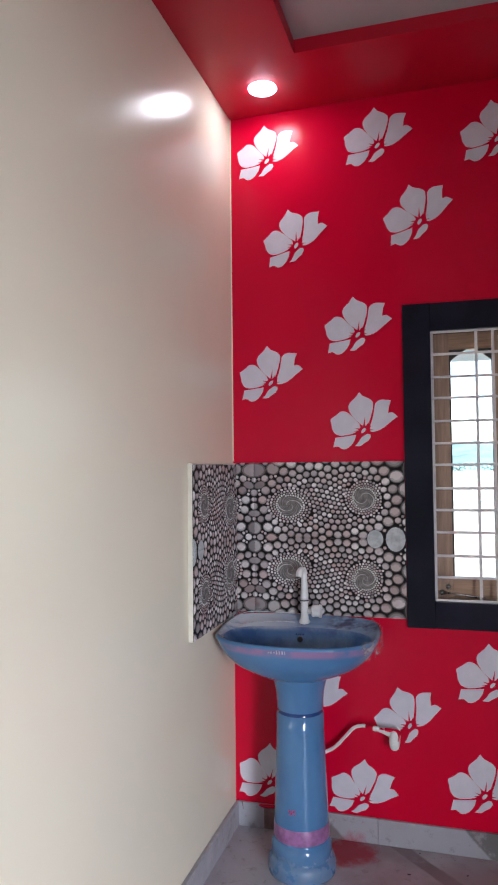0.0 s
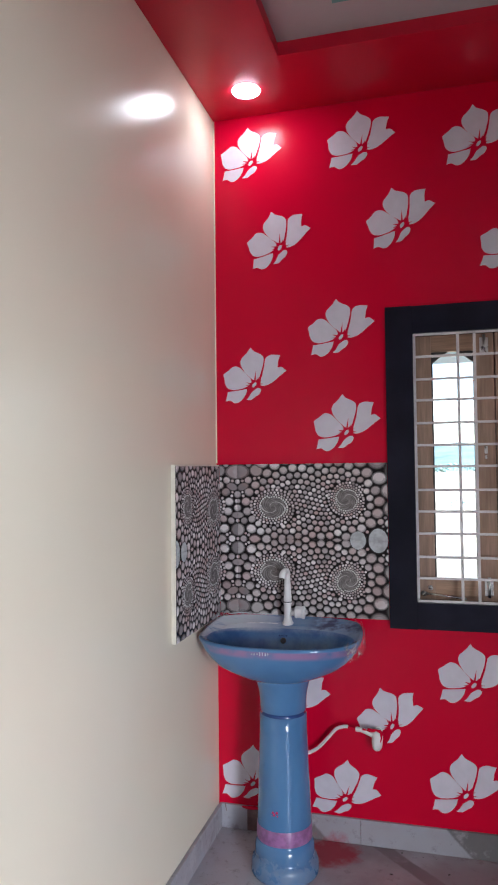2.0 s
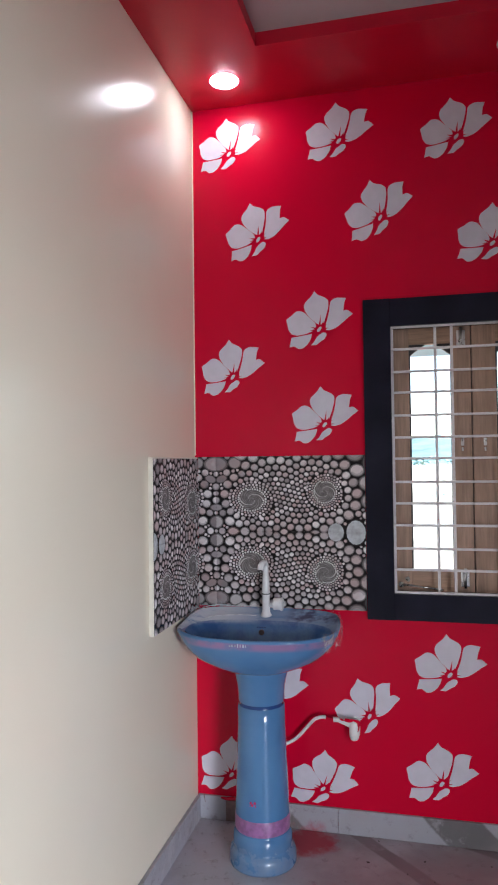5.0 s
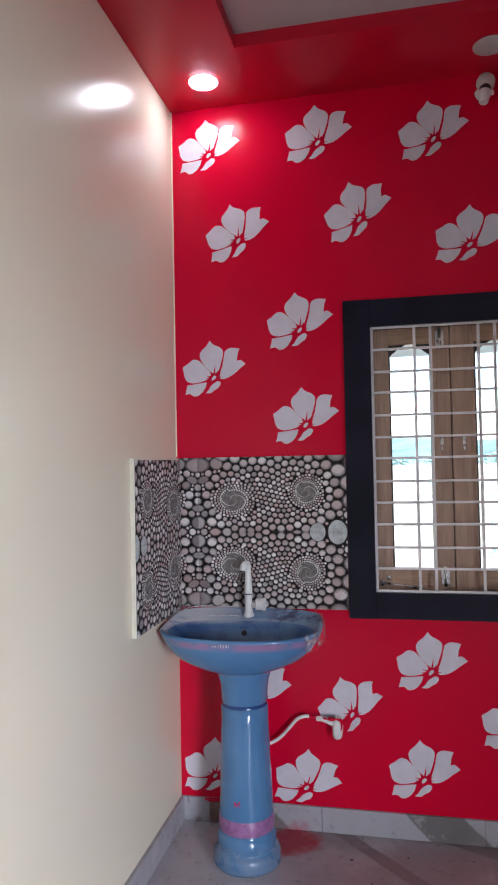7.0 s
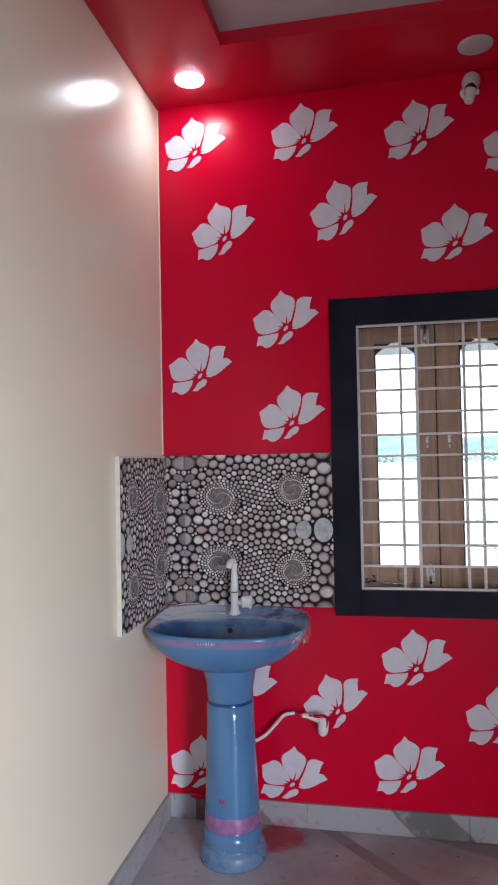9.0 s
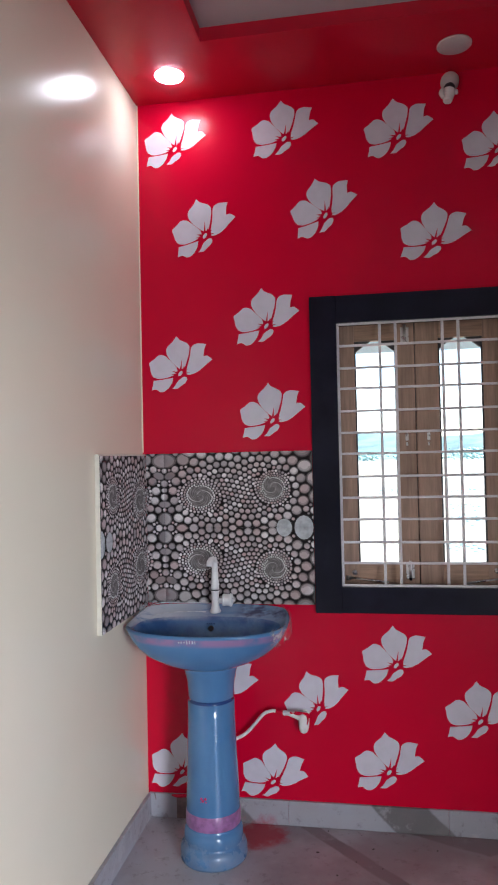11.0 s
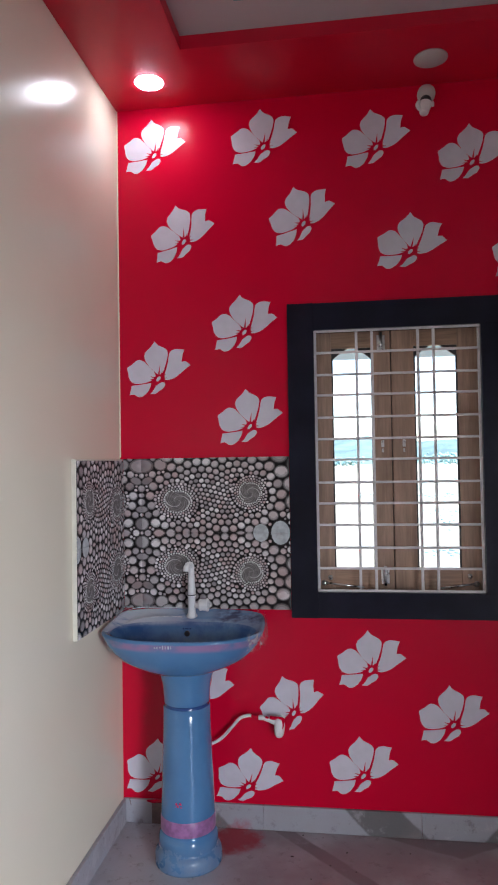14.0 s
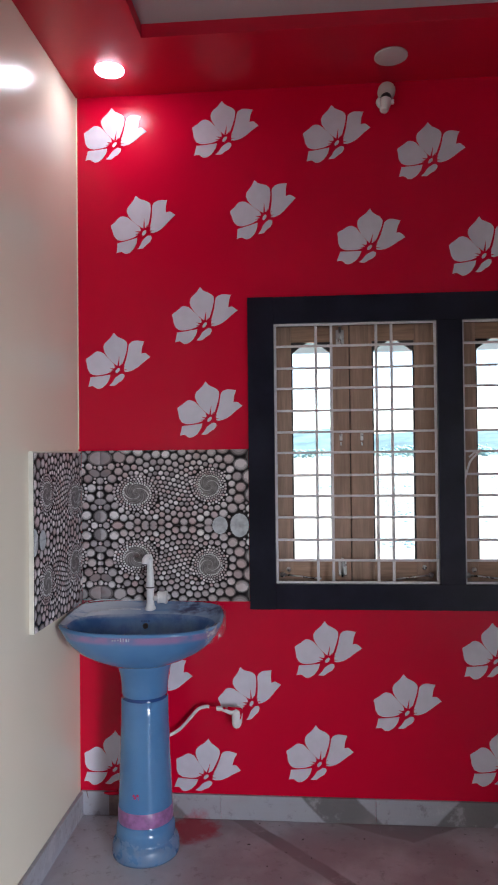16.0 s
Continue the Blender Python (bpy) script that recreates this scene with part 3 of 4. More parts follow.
def pebble_layout():
    """Pebbles of one tile as ellipses (u, v, half axes, turn): rows of stones that wind from the eye of one swirl into the other, fine in the eyes and coarse at the borders."""
    eye_a, eye_b = (complex(c[0], c[1]) for c in SWIRLS)
    m, n = 21, 5
    gap = 2 * math.pi / math.sqrt(m * m + m * n + n * n)
    lean = math.atan2(n * math.sqrt(3) / 2, m + n / 2)
    v1 = gap * cmath_turn(math.pi / 2 + lean)
    v2 = v1 * cmath_turn(-math.pi / 3)
    got = [(a, b, c, e, 0.0) for a, b, c, e in PALE] + list(SEAM)
    fixed = [(g[0], g[1], g[2], g[3]) for g in got]
    # strings of beads winding out of each eye, palest in the first turn
    pale_beads = set()
    for cu, cv, ru, rv in SWIRLS:
        count = 32
        rise = 2 * math.pi / count * 0.866
        for row in range(-3, 6):
            for i in range(count):
                t = 2 * math.pi * (i + 0.5 * row) / count
                k = 1.05 * math.exp(rise * (row + 3 * ((-t / (2 * math.pi)) % 1.0) - 1.5))
                if not 0.97 < k < 1.82:
                    continue
                r = 0.5 * (ru + rv) * k * math.pi / count * 0.97
                if k < 1.17:
                    pale_beads.add(len(got))
                got.append((cu + ru * k * math.cos(t), cv + rv * k * math.sin(t), r, r * 0.95, 0.0))
    for i in range(-80, 81):
        for j in range(-80, 81):
            w = i * v1 + j * v2 + complex(0.07, 0.03)
            if not (0 <= w.imag < 2 * math.pi and abs(w.real) < 3.5):
                continue
            ew = math.exp(w.real) * cmath_turn(w.imag)
            if abs(1 - ew) < 1e-3:
                continue
            z = (eye_a - eye_b * ew) / (1 - ew)
            r = 0.5 * gap * abs(z - eye_a) * abs(z - eye_b) / abs(eye_a - eye_b)
            near = min(math.hypot((z.real - c[0]) / c[2], (z.imag - c[1]) / c[3]) for c in SWIRLS)
            if near < 1.92 or r > 0.062 or not (-r < z.real < TILE_W + r and -r < z.imag < TILE_H + r):
                continue
            if any(((z.real - a) / (c + 0.5 * r)) ** 2 + ((z.imag - b) / (e + 0.5 * r)) ** 2 < 1 for a, b, c, e in fixed):
                continue
            size = 0.96 + 1.5 * min(r, 0.03)
            got.append((z.real, z.imag, r * size * rng.uniform(1.0, 1.08), r * size * rng.uniform(0.88, 0.95), rng.uniform(-0.4, 0.4)))
    # small stones in the gaps that remain
    gu, gv = np.meshgrid(np.arange(0, TILE_W, 0.003), np.arange(0, TILE_H, 0.003))
    room = np.full(gu.shape, 1.0)
    for u, v, a, b, lean in got:
        room = np.minimum(room, np.hypot((gu - u), (gv - v) * a / b) - a)
    for cu, cv, ru, rv in SWIRLS:
        room = np.minimum(room, (np.hypot((gu - cu) / ru, (gv - cv) / rv) - 1.0) * rv)
    for k in range(160):
        top = np.unravel_index(room.argmax(), room.shape)
        r = room[top]
        if r < 0.0052:
            break
        r = min(r * 1.05, 0.017)
        got.append((gu[top], gv[top], r, r * 0.93, 0.3))
        room = np.minimum(room, np.hypot(gu - gu[top], gv - gv[top]) - r)
    return got, len(PALE), pale_beads


LAYOUT, STONES, PALE_BEADS = pebble_layout()


def pebble_print(spots, lo, hi, mapping, flip):
    """Low domes over one tile face, cut at its edges; mapping takes (u, v, height) into the room."""
    verts, faces, mats = [], [], []
    for i, (u, v, a, b, lean) in enumerate(spots):
        cl, sl = math.cos(lean), math.sin(lean)
        if u + a < lo or u - a > hi or v + a < 0 or v - a > TILE_H:
            continue
        seg, rings = (16, ((1.0, 0.0), (0.90, 0.30), (0.76, 0.58), (0.50, 0.86))) if a > 0.0078 else (9, ((1.0, 0.0), (0.84, 0.5), (0.62, 0.8)))
        rise, start = 0.0006 if STONES <= i < STONES + len(SEAM) else min(0.25 * b, 0.0028), len(verts)
        for f, h in rings:
            for k in range(seg):
                t = 2 * math.pi * k / seg
                pu, pv = a * f * math.cos(t), b * f * math.sin(t)
                uu, vv = min(max(u + pu * cl - pv * sl, lo), hi), min(max(v + pu * sl + pv * cl, 0), TILE_H)
                verts.append(mapping(uu, vv, 0.0004 + rise * h))
        verts.append(mapping(min(max(u, lo), hi), min(max(v, 0), TILE_H), 0.0004 + rise))
        last = len(verts) - 1
        for r in range(len(rings) - 1):
            p = start + r * seg
            for k in range(seg):
                q = (k + 1) % seg
                faces.append((p + k, p + q, p + seg + q, p + seg + k))
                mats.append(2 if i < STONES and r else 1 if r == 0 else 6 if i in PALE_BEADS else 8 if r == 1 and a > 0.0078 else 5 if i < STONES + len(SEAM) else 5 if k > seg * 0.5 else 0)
        p = start + (len(rings) - 1) * seg
        for k in range(seg):
            faces.append((p + k, p + (k + 1) % seg, last))
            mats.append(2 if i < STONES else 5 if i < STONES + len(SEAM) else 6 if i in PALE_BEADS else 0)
    # fine grey whorl in the eye of each swirl
    for cu, cv, ru, rv in SWIRLS:
        if not lo < cu < hi:
            continue
        start = len(verts)
        verts.extend(mapping(cu + ru * 1.05 * math.cos(t), cv + rv * 1.05 * math.sin(t), 0.0003) for t in [2 * math.pi * k / 40 for k in range(40)])
        faces.append(tuple(range(start, start + 40)))
        mats.append(4)
        for arm in range(10):
            start = len(verts)
            for k in range(29):
                q = 0.03 + 0.98 * k / 28
                t = 2 * math.pi * arm / 10 - 2.6 * math.log(q + 0.08)
                w = q * (0.075 if arm % 5 == 0 else 0.065)
                for side in (-w, w):
                    verts.append(mapping(cu + ru * (q + side) * math.cos(t), cv + rv * (q + side) * math.sin(t), 0.0007))
            for k in range(28):
                p = start + 2 * k
                faces.append((p, p + 1, p + 3, p + 2))
                mats.append(7 if arm % 5 == 0 else 3)
    me = bpy.data.meshes.new("pebble_print")
    me.from_pydata(verts, [], [f[::-1] for f in faces] if flip else faces)
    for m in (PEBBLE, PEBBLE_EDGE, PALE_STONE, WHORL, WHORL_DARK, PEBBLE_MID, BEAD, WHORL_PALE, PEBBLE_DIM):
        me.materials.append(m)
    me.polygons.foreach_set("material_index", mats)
    me.polygons.foreach_set("use_smooth", [True] * len(faces))
    me.update()
    ob = new("pebble_print", me)
    return ob


MIDZ, FACE = 1.1475, 0.012


def splash_tile(lo, hi, wall, row):
    """One cut tile of the splashback. wall: back, strip (mirrored piece in the corner) or side."""
    s = 1 if row else -1
    if wall == "side":
        mid = MIDZ - 0.007
        mapping = lambda u, v, h: (FACE + h, -(u - 0.05), mid + s * v)
        a, b = (-0.0035, -(hi - 0.05), 0), (FACE, -(lo - 0.05), 0)
    else:
        k, mid = -1 if wall == "strip" else 1, MIDZ
        mapping = lambda u, v, h: (0.088 + k * u, -FACE - h, MIDZ + s * v)
        e = sorted((0.088 + k * lo, 0.088 + k * hi))
        a, b = (e[0], -FACE, 0), (e[1], -0.0015, 0)
    z0, z1 = sorted((mid + s * 0.0002, mid + s * TILE_H))
    t = part("splashback_tile", block((a[0], a[1] + 0.0006, z0), (b[0], b[1] - 0.0006, z1)), TILE_DARK)
    flip = (wall == "strip") != (s < 0)
    if wall == "side":
        flip = s < 0
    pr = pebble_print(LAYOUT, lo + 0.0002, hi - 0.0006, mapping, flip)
    pr.parent = t
    tagged(pr, "printed grey pebbles in swirls", kind="stuff")
    return tagged(t, "glossy wall tile printed with swirling grey pebbles", "wall tile", "splashback tiles")


for row in (1, 0):
    splash_tile(0.0, 0.0755, "strip", row)
    splash_tile(0.0, 0.5945, "back", row)
    splash_tile(0.064, 0.557, "side", row)
tagged(part("tile_edging", block((WEST + 0.0005, -0.511, MIDZ - TILE_H - 0.009), (FACE + 0.0005, -0.5072, MIDZ + TILE_H - 0.003), 0.001), TILE_EDGE), "cream cement edging at the end of the splashback", "tile edging", kind="structure")
tagged(part("tile_edging", block((WEST + 0.0005, -0.507, MIDZ + TILE_H - 0.0065), (FACE - 0.001, -0.014, MIDZ + TILE_H - 0.001), 0.001, 1), TILE_EDGE), "cream cement edging along the splashback top", "tile edging", kind="structure")

# ---- wash basin ----
BX, BY = 0.304, -0.235


def outline(a, front, back, pf, pb, z, seg=72, lift=0.0):
    """Plan of the basin at one level: a rounder front and a squarer back."""
    ring = []
    for i in range(seg):
        t = 2 * math.pi * i / seg
        c, s = math.cos(t), math.sin(t)
        p = pf if s < 0 else pb
        x = a * math.copysign(abs(c) ** (2 / p), c)
        y = (front if s < 0 else back) * math.copysign(abs(s) ** (2 / p), s)
        h = z + lift * max(0, min(1, (y + 0.02) / 0.16)) ** 1.5
        ring.append((BX + x, BY + y, h))
    return ring


basin = thing("wash_basin", (BX, BY, 0.0), "blue glazed pedestal wash basin smeared with paint and film", "basin")
R = []
for a, f, k, z in ((0.090, 0.075, 0.10, 0.668), (0.125, 0.11, 0.15, 0.684), (0.175, 0.145, 0.19, 0.703), (0.228, 0.172, 0.213, 0.729), (0.260, 0.188, 0.220, 0.757), (0.281, 0.197, 0.220, 0.785), (0.290, 0.202, 0.220, 0.804), (0.294, 0.206, 0.220, 0.812), (0.296, 0.208, 0.220, 0.819)):
    R.append(outline(a, f, k, 2.25, 3.4 if z > 0.71 else 2.4, z, lift=0.026 if z > 0.80 else 0.0))
for ins, z in ((0.003, 0.8235), (0.007, 0.8255), (0.012, 0.8245), (0.016, 0.820)):
    R.append(outline(0.296 - ins, 0.208 - ins, 0.220 - ins * (1 if ins < 0.01 else 0.7), 2.25, 3.4, z, lift=0.026))
for a, f, k, pb, z, lf in ((0.268, 0.186, 0.104, 2.7, 0.812, 0.020), (0.258, 0.180, 0.092, 2.6, 0.801, 0.004), (0.244, 0.168, 0.082, 2.5, 0.780, 0), (0.225, 0.150, 0.074, 2.4, 0.750, 0), (0.190, 0.125, 0.064, 2.3, 0.722, 0), (0.130, 0.085, 0.05, 2.2, 0.708, 0), (0.06, 0.045, 0.035, 2, 0.702, 0), (0.022, 0.022, 0.022, 2, 0.700, 0)):
    R.append(outline(a, f, k, 2.2, pb, z, lift=lf))
shell = loft(R)
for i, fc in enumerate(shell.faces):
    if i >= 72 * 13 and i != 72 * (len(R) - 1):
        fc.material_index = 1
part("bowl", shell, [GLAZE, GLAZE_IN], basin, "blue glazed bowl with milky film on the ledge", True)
PX, PY = 0.315, -0.235
# no hole is cut: its inner shade is a dark plug
part("overflow", lathe([(0.0105, 0.004), (0.0105, -0.003), (0.007, -0.003)], (BX - 0.004, -0.152, 0.785), 20, "y"), DARK, basin, "dark plug in place of the overflow hole", True)
maker = bmesh.new()
for i, (w, h) in enumerate(((0.004, 0.005), (0.005, 0.003), (0.003, 0.005), (0.006, 0.004))):
    add_box(maker, (BX - 0.020 + i * 0.0085, -0.1535, 0.8035 - h / 2), (BX - 0.020 + i * 0.0085 + w, -0.1510, 0.8035 + h / 2))
part("maker_mark", maker, NAVY, basin, "worn dark mark above the overflow")
part("waste", lathe([(0.021, 0), (0.024, 0.003), (0.012, 0.003), (0.010, -0.003)], (BX, BY, 0.701), 24), STEEL, basin, "chrome waste ring", True)
bars = bmesh.new()
for i, (w, h, dz) in enumerate(((0.010, 0.004, 0), (0.006, 0.007, 0), (0.009, 0.004, 0.001), (0.007, 0.016, 0.004), (0.005, 0.012, 0.002), (0.009, 0.013, 0.003), (0.004, 0.011, 0.002))):
    add_box(bars, (BX - 0.052 + i * 0.0095, BY - 0.2062, 0.806 + dz - h / 2), (BX - 0.052 + i * 0.0095 + w * 0.5, BY - 0.2035, 0.806 + dz + h / 2))
part("lettering", bars, WORN, basin, "worn white lettering")
# pedestal column
part("pedestal", lathe([(0.100, 0.702), (0.103, 0.690), (0.104, 0.682), (0.096, 0.665), (0.087, 0.630), (0.084, 0.600), (0.0835, 0.5685), (0.081, 0.5655)], (PX, PY, 0), 56, cap=False), GLAZE, basin, "blue glazed pedestal", True)
part("groove", lathe([(0.081, 0.5665), (0.0795, 0.5625), (0.0795, 0.5565), (0.081, 0.5525)], (PX, PY, 0), 56, cap=False), NAVY, basin, "dark blue ring groove", True)
part("column", lathe([(0.081, 0.5535), (0.0845, 0.5505), (0.0855, 0.50), (0.088, 0.42), (0.0915, 0.32), (0.095, 0.23), (0.097, 0.172)], (PX, PY, 0), 56, cap=False), GLAZE, basin, "", True)
part("overspray_band", lathe([(0.097, 0.1725), (0.0982, 0.17), (0.0992, 0.128), (0.0978, 0.121)], (PX, PY, 0), 56, cap=False), MAUVE, basin, "mauve paint band", True)
part("foot", lathe([(0.0978, 0.122), (0.0955, 0.117), (0.097, 0.112), (0.103, 0.106), (0.106, 0.092), (0.1065, 0.066), (0.104, 0.060), (0.108, 0.055), (0.116, 0.048), (0.1195, 0.036), (0.1205, 0.008), (0.118, 0.0)], (PX, PY, 0), 56), GLAZE, basin, "blue glazed foot dulled by dust", True)
mark = bmesh.new()
for dx, dz, r in ((-0.008, 0.004, 0.006), (0.006, 0.005, 0.006), (-0.002, -0.003, 0.0065), (0.009, -0.006, 0.005), (-0.010, -0.007, 0.004)):
    a = math.asin((-0.012 + dx) / 0.0945)
    c = Vector((PX + 0.0942 * math.sin(a + 0.0), PY - 0.0942 * math.cos(a), 0.232 + dz))
    made = bmesh.ops.create_icosphere(mark, subdivisions=1, radius=r, matrix=Matrix.Translation(c) @ Matrix.Diagonal((1, 0.25, 1, 1)))
part("paint_mark", mark, REDMARK, basin, "small magenta paint mark", True)

# ---- tap ----
TX, TY, TZ = 0.304, -0.085, 0.832
tap = thing("tap", (TX, TY, TZ), "white plastic pillar tap with a tall spout", "tap")
part("body", lathe([(0.021, -0.004), (0.0215, 0.006), (0.0165, 0.014), (0.0142, 0.03), (0.0142, 0.075), (0.016, 0.078), (0.016, 0.084)], (TX, TY, TZ), 28), PLASTIC, tap, "", True)
part("collar", lathe([(0.0166, 0.084), (0.0170, 0.0855), (0.0166, 0.0875)], (TX, TY, TZ), 28), DARK, tap, "thin dark collar", True)
part("spout", lathe([(0.0158, 0.0875), (0.0150, 0.10), (0.0125, 0.15), (0.0108, 0.187), (0.0095, 0.192)], (TX, TY, TZ), 28), PLASTIC, tap, "", True)
part("nozzle", tube([(TX + 0.001, TY + 0.003, TZ + 0.186), (TX - 0.001, TY - 0.004, TZ + 0.200), (TX - 0.006, TY - 0.020, TZ + 0.203), (TX - 0.010, TY - 0.034, TZ + 0.196), (TX - 0.011, TY - 0.038, TZ + 0.180)], lambda t: 0.0105 + 0.0025 * t, 16), PLASTIC, tap, "", True)
part("stem", tube([(TX + 0.012, TY, TZ + 0.043), (TX + 0.034, TY - 0.004, TZ + 0.043)], 0.0095, 14, 1), PLASTIC, tap, "", True)
hand = lathe([(0.013, 0.028), (0.021, 0.030), (0.024, 0.034), (0.022, 0.038), (0.0225, 0.056), (0.0255, 0.060), (0.024, 0.066), (0.016, 0.068)], (TX, TY - 0.004, TZ + 0.048), 12, "x")
part("handle", hand, PLASTIC, tap, "ribbed white plastic knob", False)

# ---- supply hose and stop valve ----
valve = thing("stop_valve", (0.630, -0.03, 0.42), "white plastic angle valve splashed with red paint", "valve")
part("flange", lathe([(0.016, 0), (0.016, -0.003), (0.012, -0.007)], (0.632, 0, 0.430), 24, "y"), PLASTIC, valve, "", True)
part("stub", tube([(0.632, -0.004, 0.430), (0.632, -0.040, 0.430)], 0.0115, 16, 1), PLASTIC, valve, "", True)
part("body", tube([(0.572, -0.038, 0.438), (0.592, -0.040, 0.436), (0.612, -0.041, 0.432), (0.632, -0.041, 0.428)], lambda t: 0.0075 + 0.0075 * min(1, t * 1.5), 18), PLASTIC, valve, "", True)
part("knob", tube([(0.633, -0.044, 0.446), (0.632, -0.046, 0.430), (0.631, -0.048, 0.405), (0.629, -0.050, 0.371)], lambda t: 0.0205 * max(0.05, 1 - abs(2 * t - 1) ** 3.5) ** 0.5, 18), PLASTIC, valve, "", True)
part("nut", lathe([(0.0075, -0.012), (0.0095, -0.008), (0.0095, 0.008), (0.0078, 0.012)], (0.562, -0.037, 0.4405), 12, "x"), PLASTIC, valve)
part("paint_splash", tube([(0.596, -0.050, 0.447), (0.612, -0.054, 0.446), (0.628, -0.058, 0.450), (0.644, -0.056, 0.444), (0.652, -0.050, 0.432)], lambda t: 0.003 + 0.004 * abs(math.sin(5 * t + 0.6)), 8), RED, valve, "red paint splash", True)
part("paint_splash", tube([(0.646, -0.062, 0.440), (0.648, -0.064, 0.425), (0.644, -0.066, 0.410)], lambda t: 0.0045 * (1 - 0.7 * t), 8), RED, valve, "red paint splash", True)
part("paint_splash", tube([(0.578, -0.046, 0.446), (0.588, -0.050, 0.445), (0.600, -0.052, 0.444)], lambda t: 0.0025 + 0.0015 * math.sin(6 * t), 8), RED, valve, "red paint splash", True)
hose = thing("supply_hose", (0.45, -0.04, 0.35), "white plastic supply hose behind the pedestal", "hose")
part("pipe", tube([(0.33, -0.10, 0.322), (0.36, -0.055, 0.335), (0.405, -0.040, 0.358), (0.445, -0.038, 0.400), (0.478, -0.038, 0.436), (0.508, -0.038, 0.447), (0.522, -0.038, 0.447)], 0.0065, 12), PLASTIC, hose, "", True)
part("red_sleeve", tube([(0.521, -0.038, 0.447), (0.556, -0.037, 0.4415)], 0.0045, 10, 1), RED, hose, "red painted joint", True)

# torn protective film round the end of the basin
film = thing("protective_film", (0.58, -0.25, 0.82), "torn clear plastic film clinging to the basin rim", "plastic film")
for k, (a0, a1, z0, z1, off) in enumerate(((-0.62, 0.30, 0.778, 0.838, 0.004), (0.05, 0.75, 0.806, 0.854, 0.003), (1.95, 3.05, 0.812, 0.866, 0.001))):
    bm = bmesh.new()
    grid = []
    for i in range(25):
        t = a0 + (a1 - a0) * i / 24
        c, q = math.cos(t), math.sin(t)
        pw = 2.25 if q < 0 else 3.4
        px = 0.296 * math.copysign(abs(c) ** (2 / pw), c)
        py = (0.209 if q < 0 else 0.222) * math.copysign(abs(q) ** (2 / pw), q)
        col = []
        for j in range(6):
            f = j / 5
            wob = 0.004 * noise.noise(Vector((t * 9, f * 3, k * 7.0)))
            ztop = z1 + 0.012 * noise.noise(Vector((t * 6, 2.0, k * 5.0)))
            zbot = z0 + 0.018 * noise.noise(Vector((t * 7, 5.0, k * 3.0)))
            grow = 1 + (off + wob + 0.006 * abs(f - 0.5)) / 0.25 - 0.05 * max(0, f - 0.7)
            col.append(bm.verts.new((BX + px * grow, min(BY + py * grow, -0.016), zbot + (ztop - zbot) * f)))
        grid.append(col)
    for i in range(24):
        for j in range(5):
            bm.faces.new((grid[i][j], grid[i + 1][j], grid[i + 1][j + 1], grid[i][j + 1]))
    bmesh.ops.solidify(bm, geom=bm.faces[:], thickness=0.0004)
    part("film_scrap", bm, FILM, film, "", True)

# creased edges of the film along the ledge
for pts in ([(0.028, -0.20, 0.838), (0.050, -0.075, 0.853), (0.10, -0.032, 0.856), (0.18, -0.026, 0.854), (0.235, -0.030, 0.856), (0.275, -0.026, 0.854)],
            [(0.070, -0.165, 0.826), (0.100, -0.135, 0.834), (0.165, -0.118, 0.838), (0.23, -0.108, 0.8385), (0.272, -0.112, 0.838)]):
    part("film_crease", tube(pts, lambda t: 0.0008 + 0.0012 * abs(math.sin(9 * t + pts[0][0] * 40)), 8), FILM_EDGE, film, "", True)

# ---- lamps and ceiling fittings ----
LX, LY = 0.190, -0.195
light = thing("ceiling_downlight", (LX, LY, UNDER), "round white lit downlight in the red ceiling border", "downlight")
part("rim", lathe([(0.0540, 0.0), (0.0552, 0.0), (0.0553, -0.001), (0.0548, -0.0018), (0.0540, -0.0018)], (LX, LY, UNDER), 48, cap=False), PLASTIC, light, "white trim ring", True)
part("diffuser", lathe([(0.0540, -0.0018), (0.0515, -0.0050), (0.044, -0.0075), (0.022, -0.0085), (0.004, -0.009)], (LX, LY, UNDER), 40), LED, light, "glowing diffuser", True)
cover = thing("ceiling_cover_plate", (1.233, -0.186, UNDER), "round grey-white cover plate on the red ceiling border", "cover plate")
part("disc", lathe([(0.058, 0.0), (0.0605, -0.002), (0.0605, -0.005), (0.057, -0.007), (0.004, -0.0075)], (1.233, -0.186, UNDER), 48), PLATE, cover, "", True)

holder = thing("bulb_holder", (1.228, 0, 2.80), "white angled lamp holder without bulb on the red wall", "lamp holder")
part("back_plate", lathe([(0.034, 0.0), (0.034, -0.014), (0.0325, -0.024), (0.026, -0.031), (0.013, -0.035), (0.003, -0.036)], (1.236, 0, 2.830), 32, "y"), PLATE, holder, "grey-white round back plate", True)
# near-black tube carries the shade of the gap above the socket
part("neck", tube([(1.234, -0.014, 2.806), (1.231, -0.026, 2.792), (1.228, -0.034, 2.776)], 0.0215, 20), DARK, holder, "dark tube drawn as the gap above the socket", True)
part("socket", tube([(1.229, -0.036, 2.778), (1.226, -0.042, 2.762), (1.221, -0.048, 2.738)], lambda t: 0.0255 - 0.009 * t, 22), PLASTIC, holder, "white socket", True)
part("contact", tube([(1.2212, -0.050, 2.7425), (1.2205, -0.051, 2.737)], 0.010, 18, 1), PLASTIC, holder)
part("lug", block((1.250, -0.052, 2.764), (1.260, -0.036, 2.780), 0.003), PLASTIC, holder)
part("lug", tube([(1.205, -0.050, 2.786), (1.199, -0.054, 2.768), (1.206, -0.056, 2.748)], lambda t: 0.006 + 0.003 * math.sin(math.pi * t), 12), PLASTIC, holder, "", True)

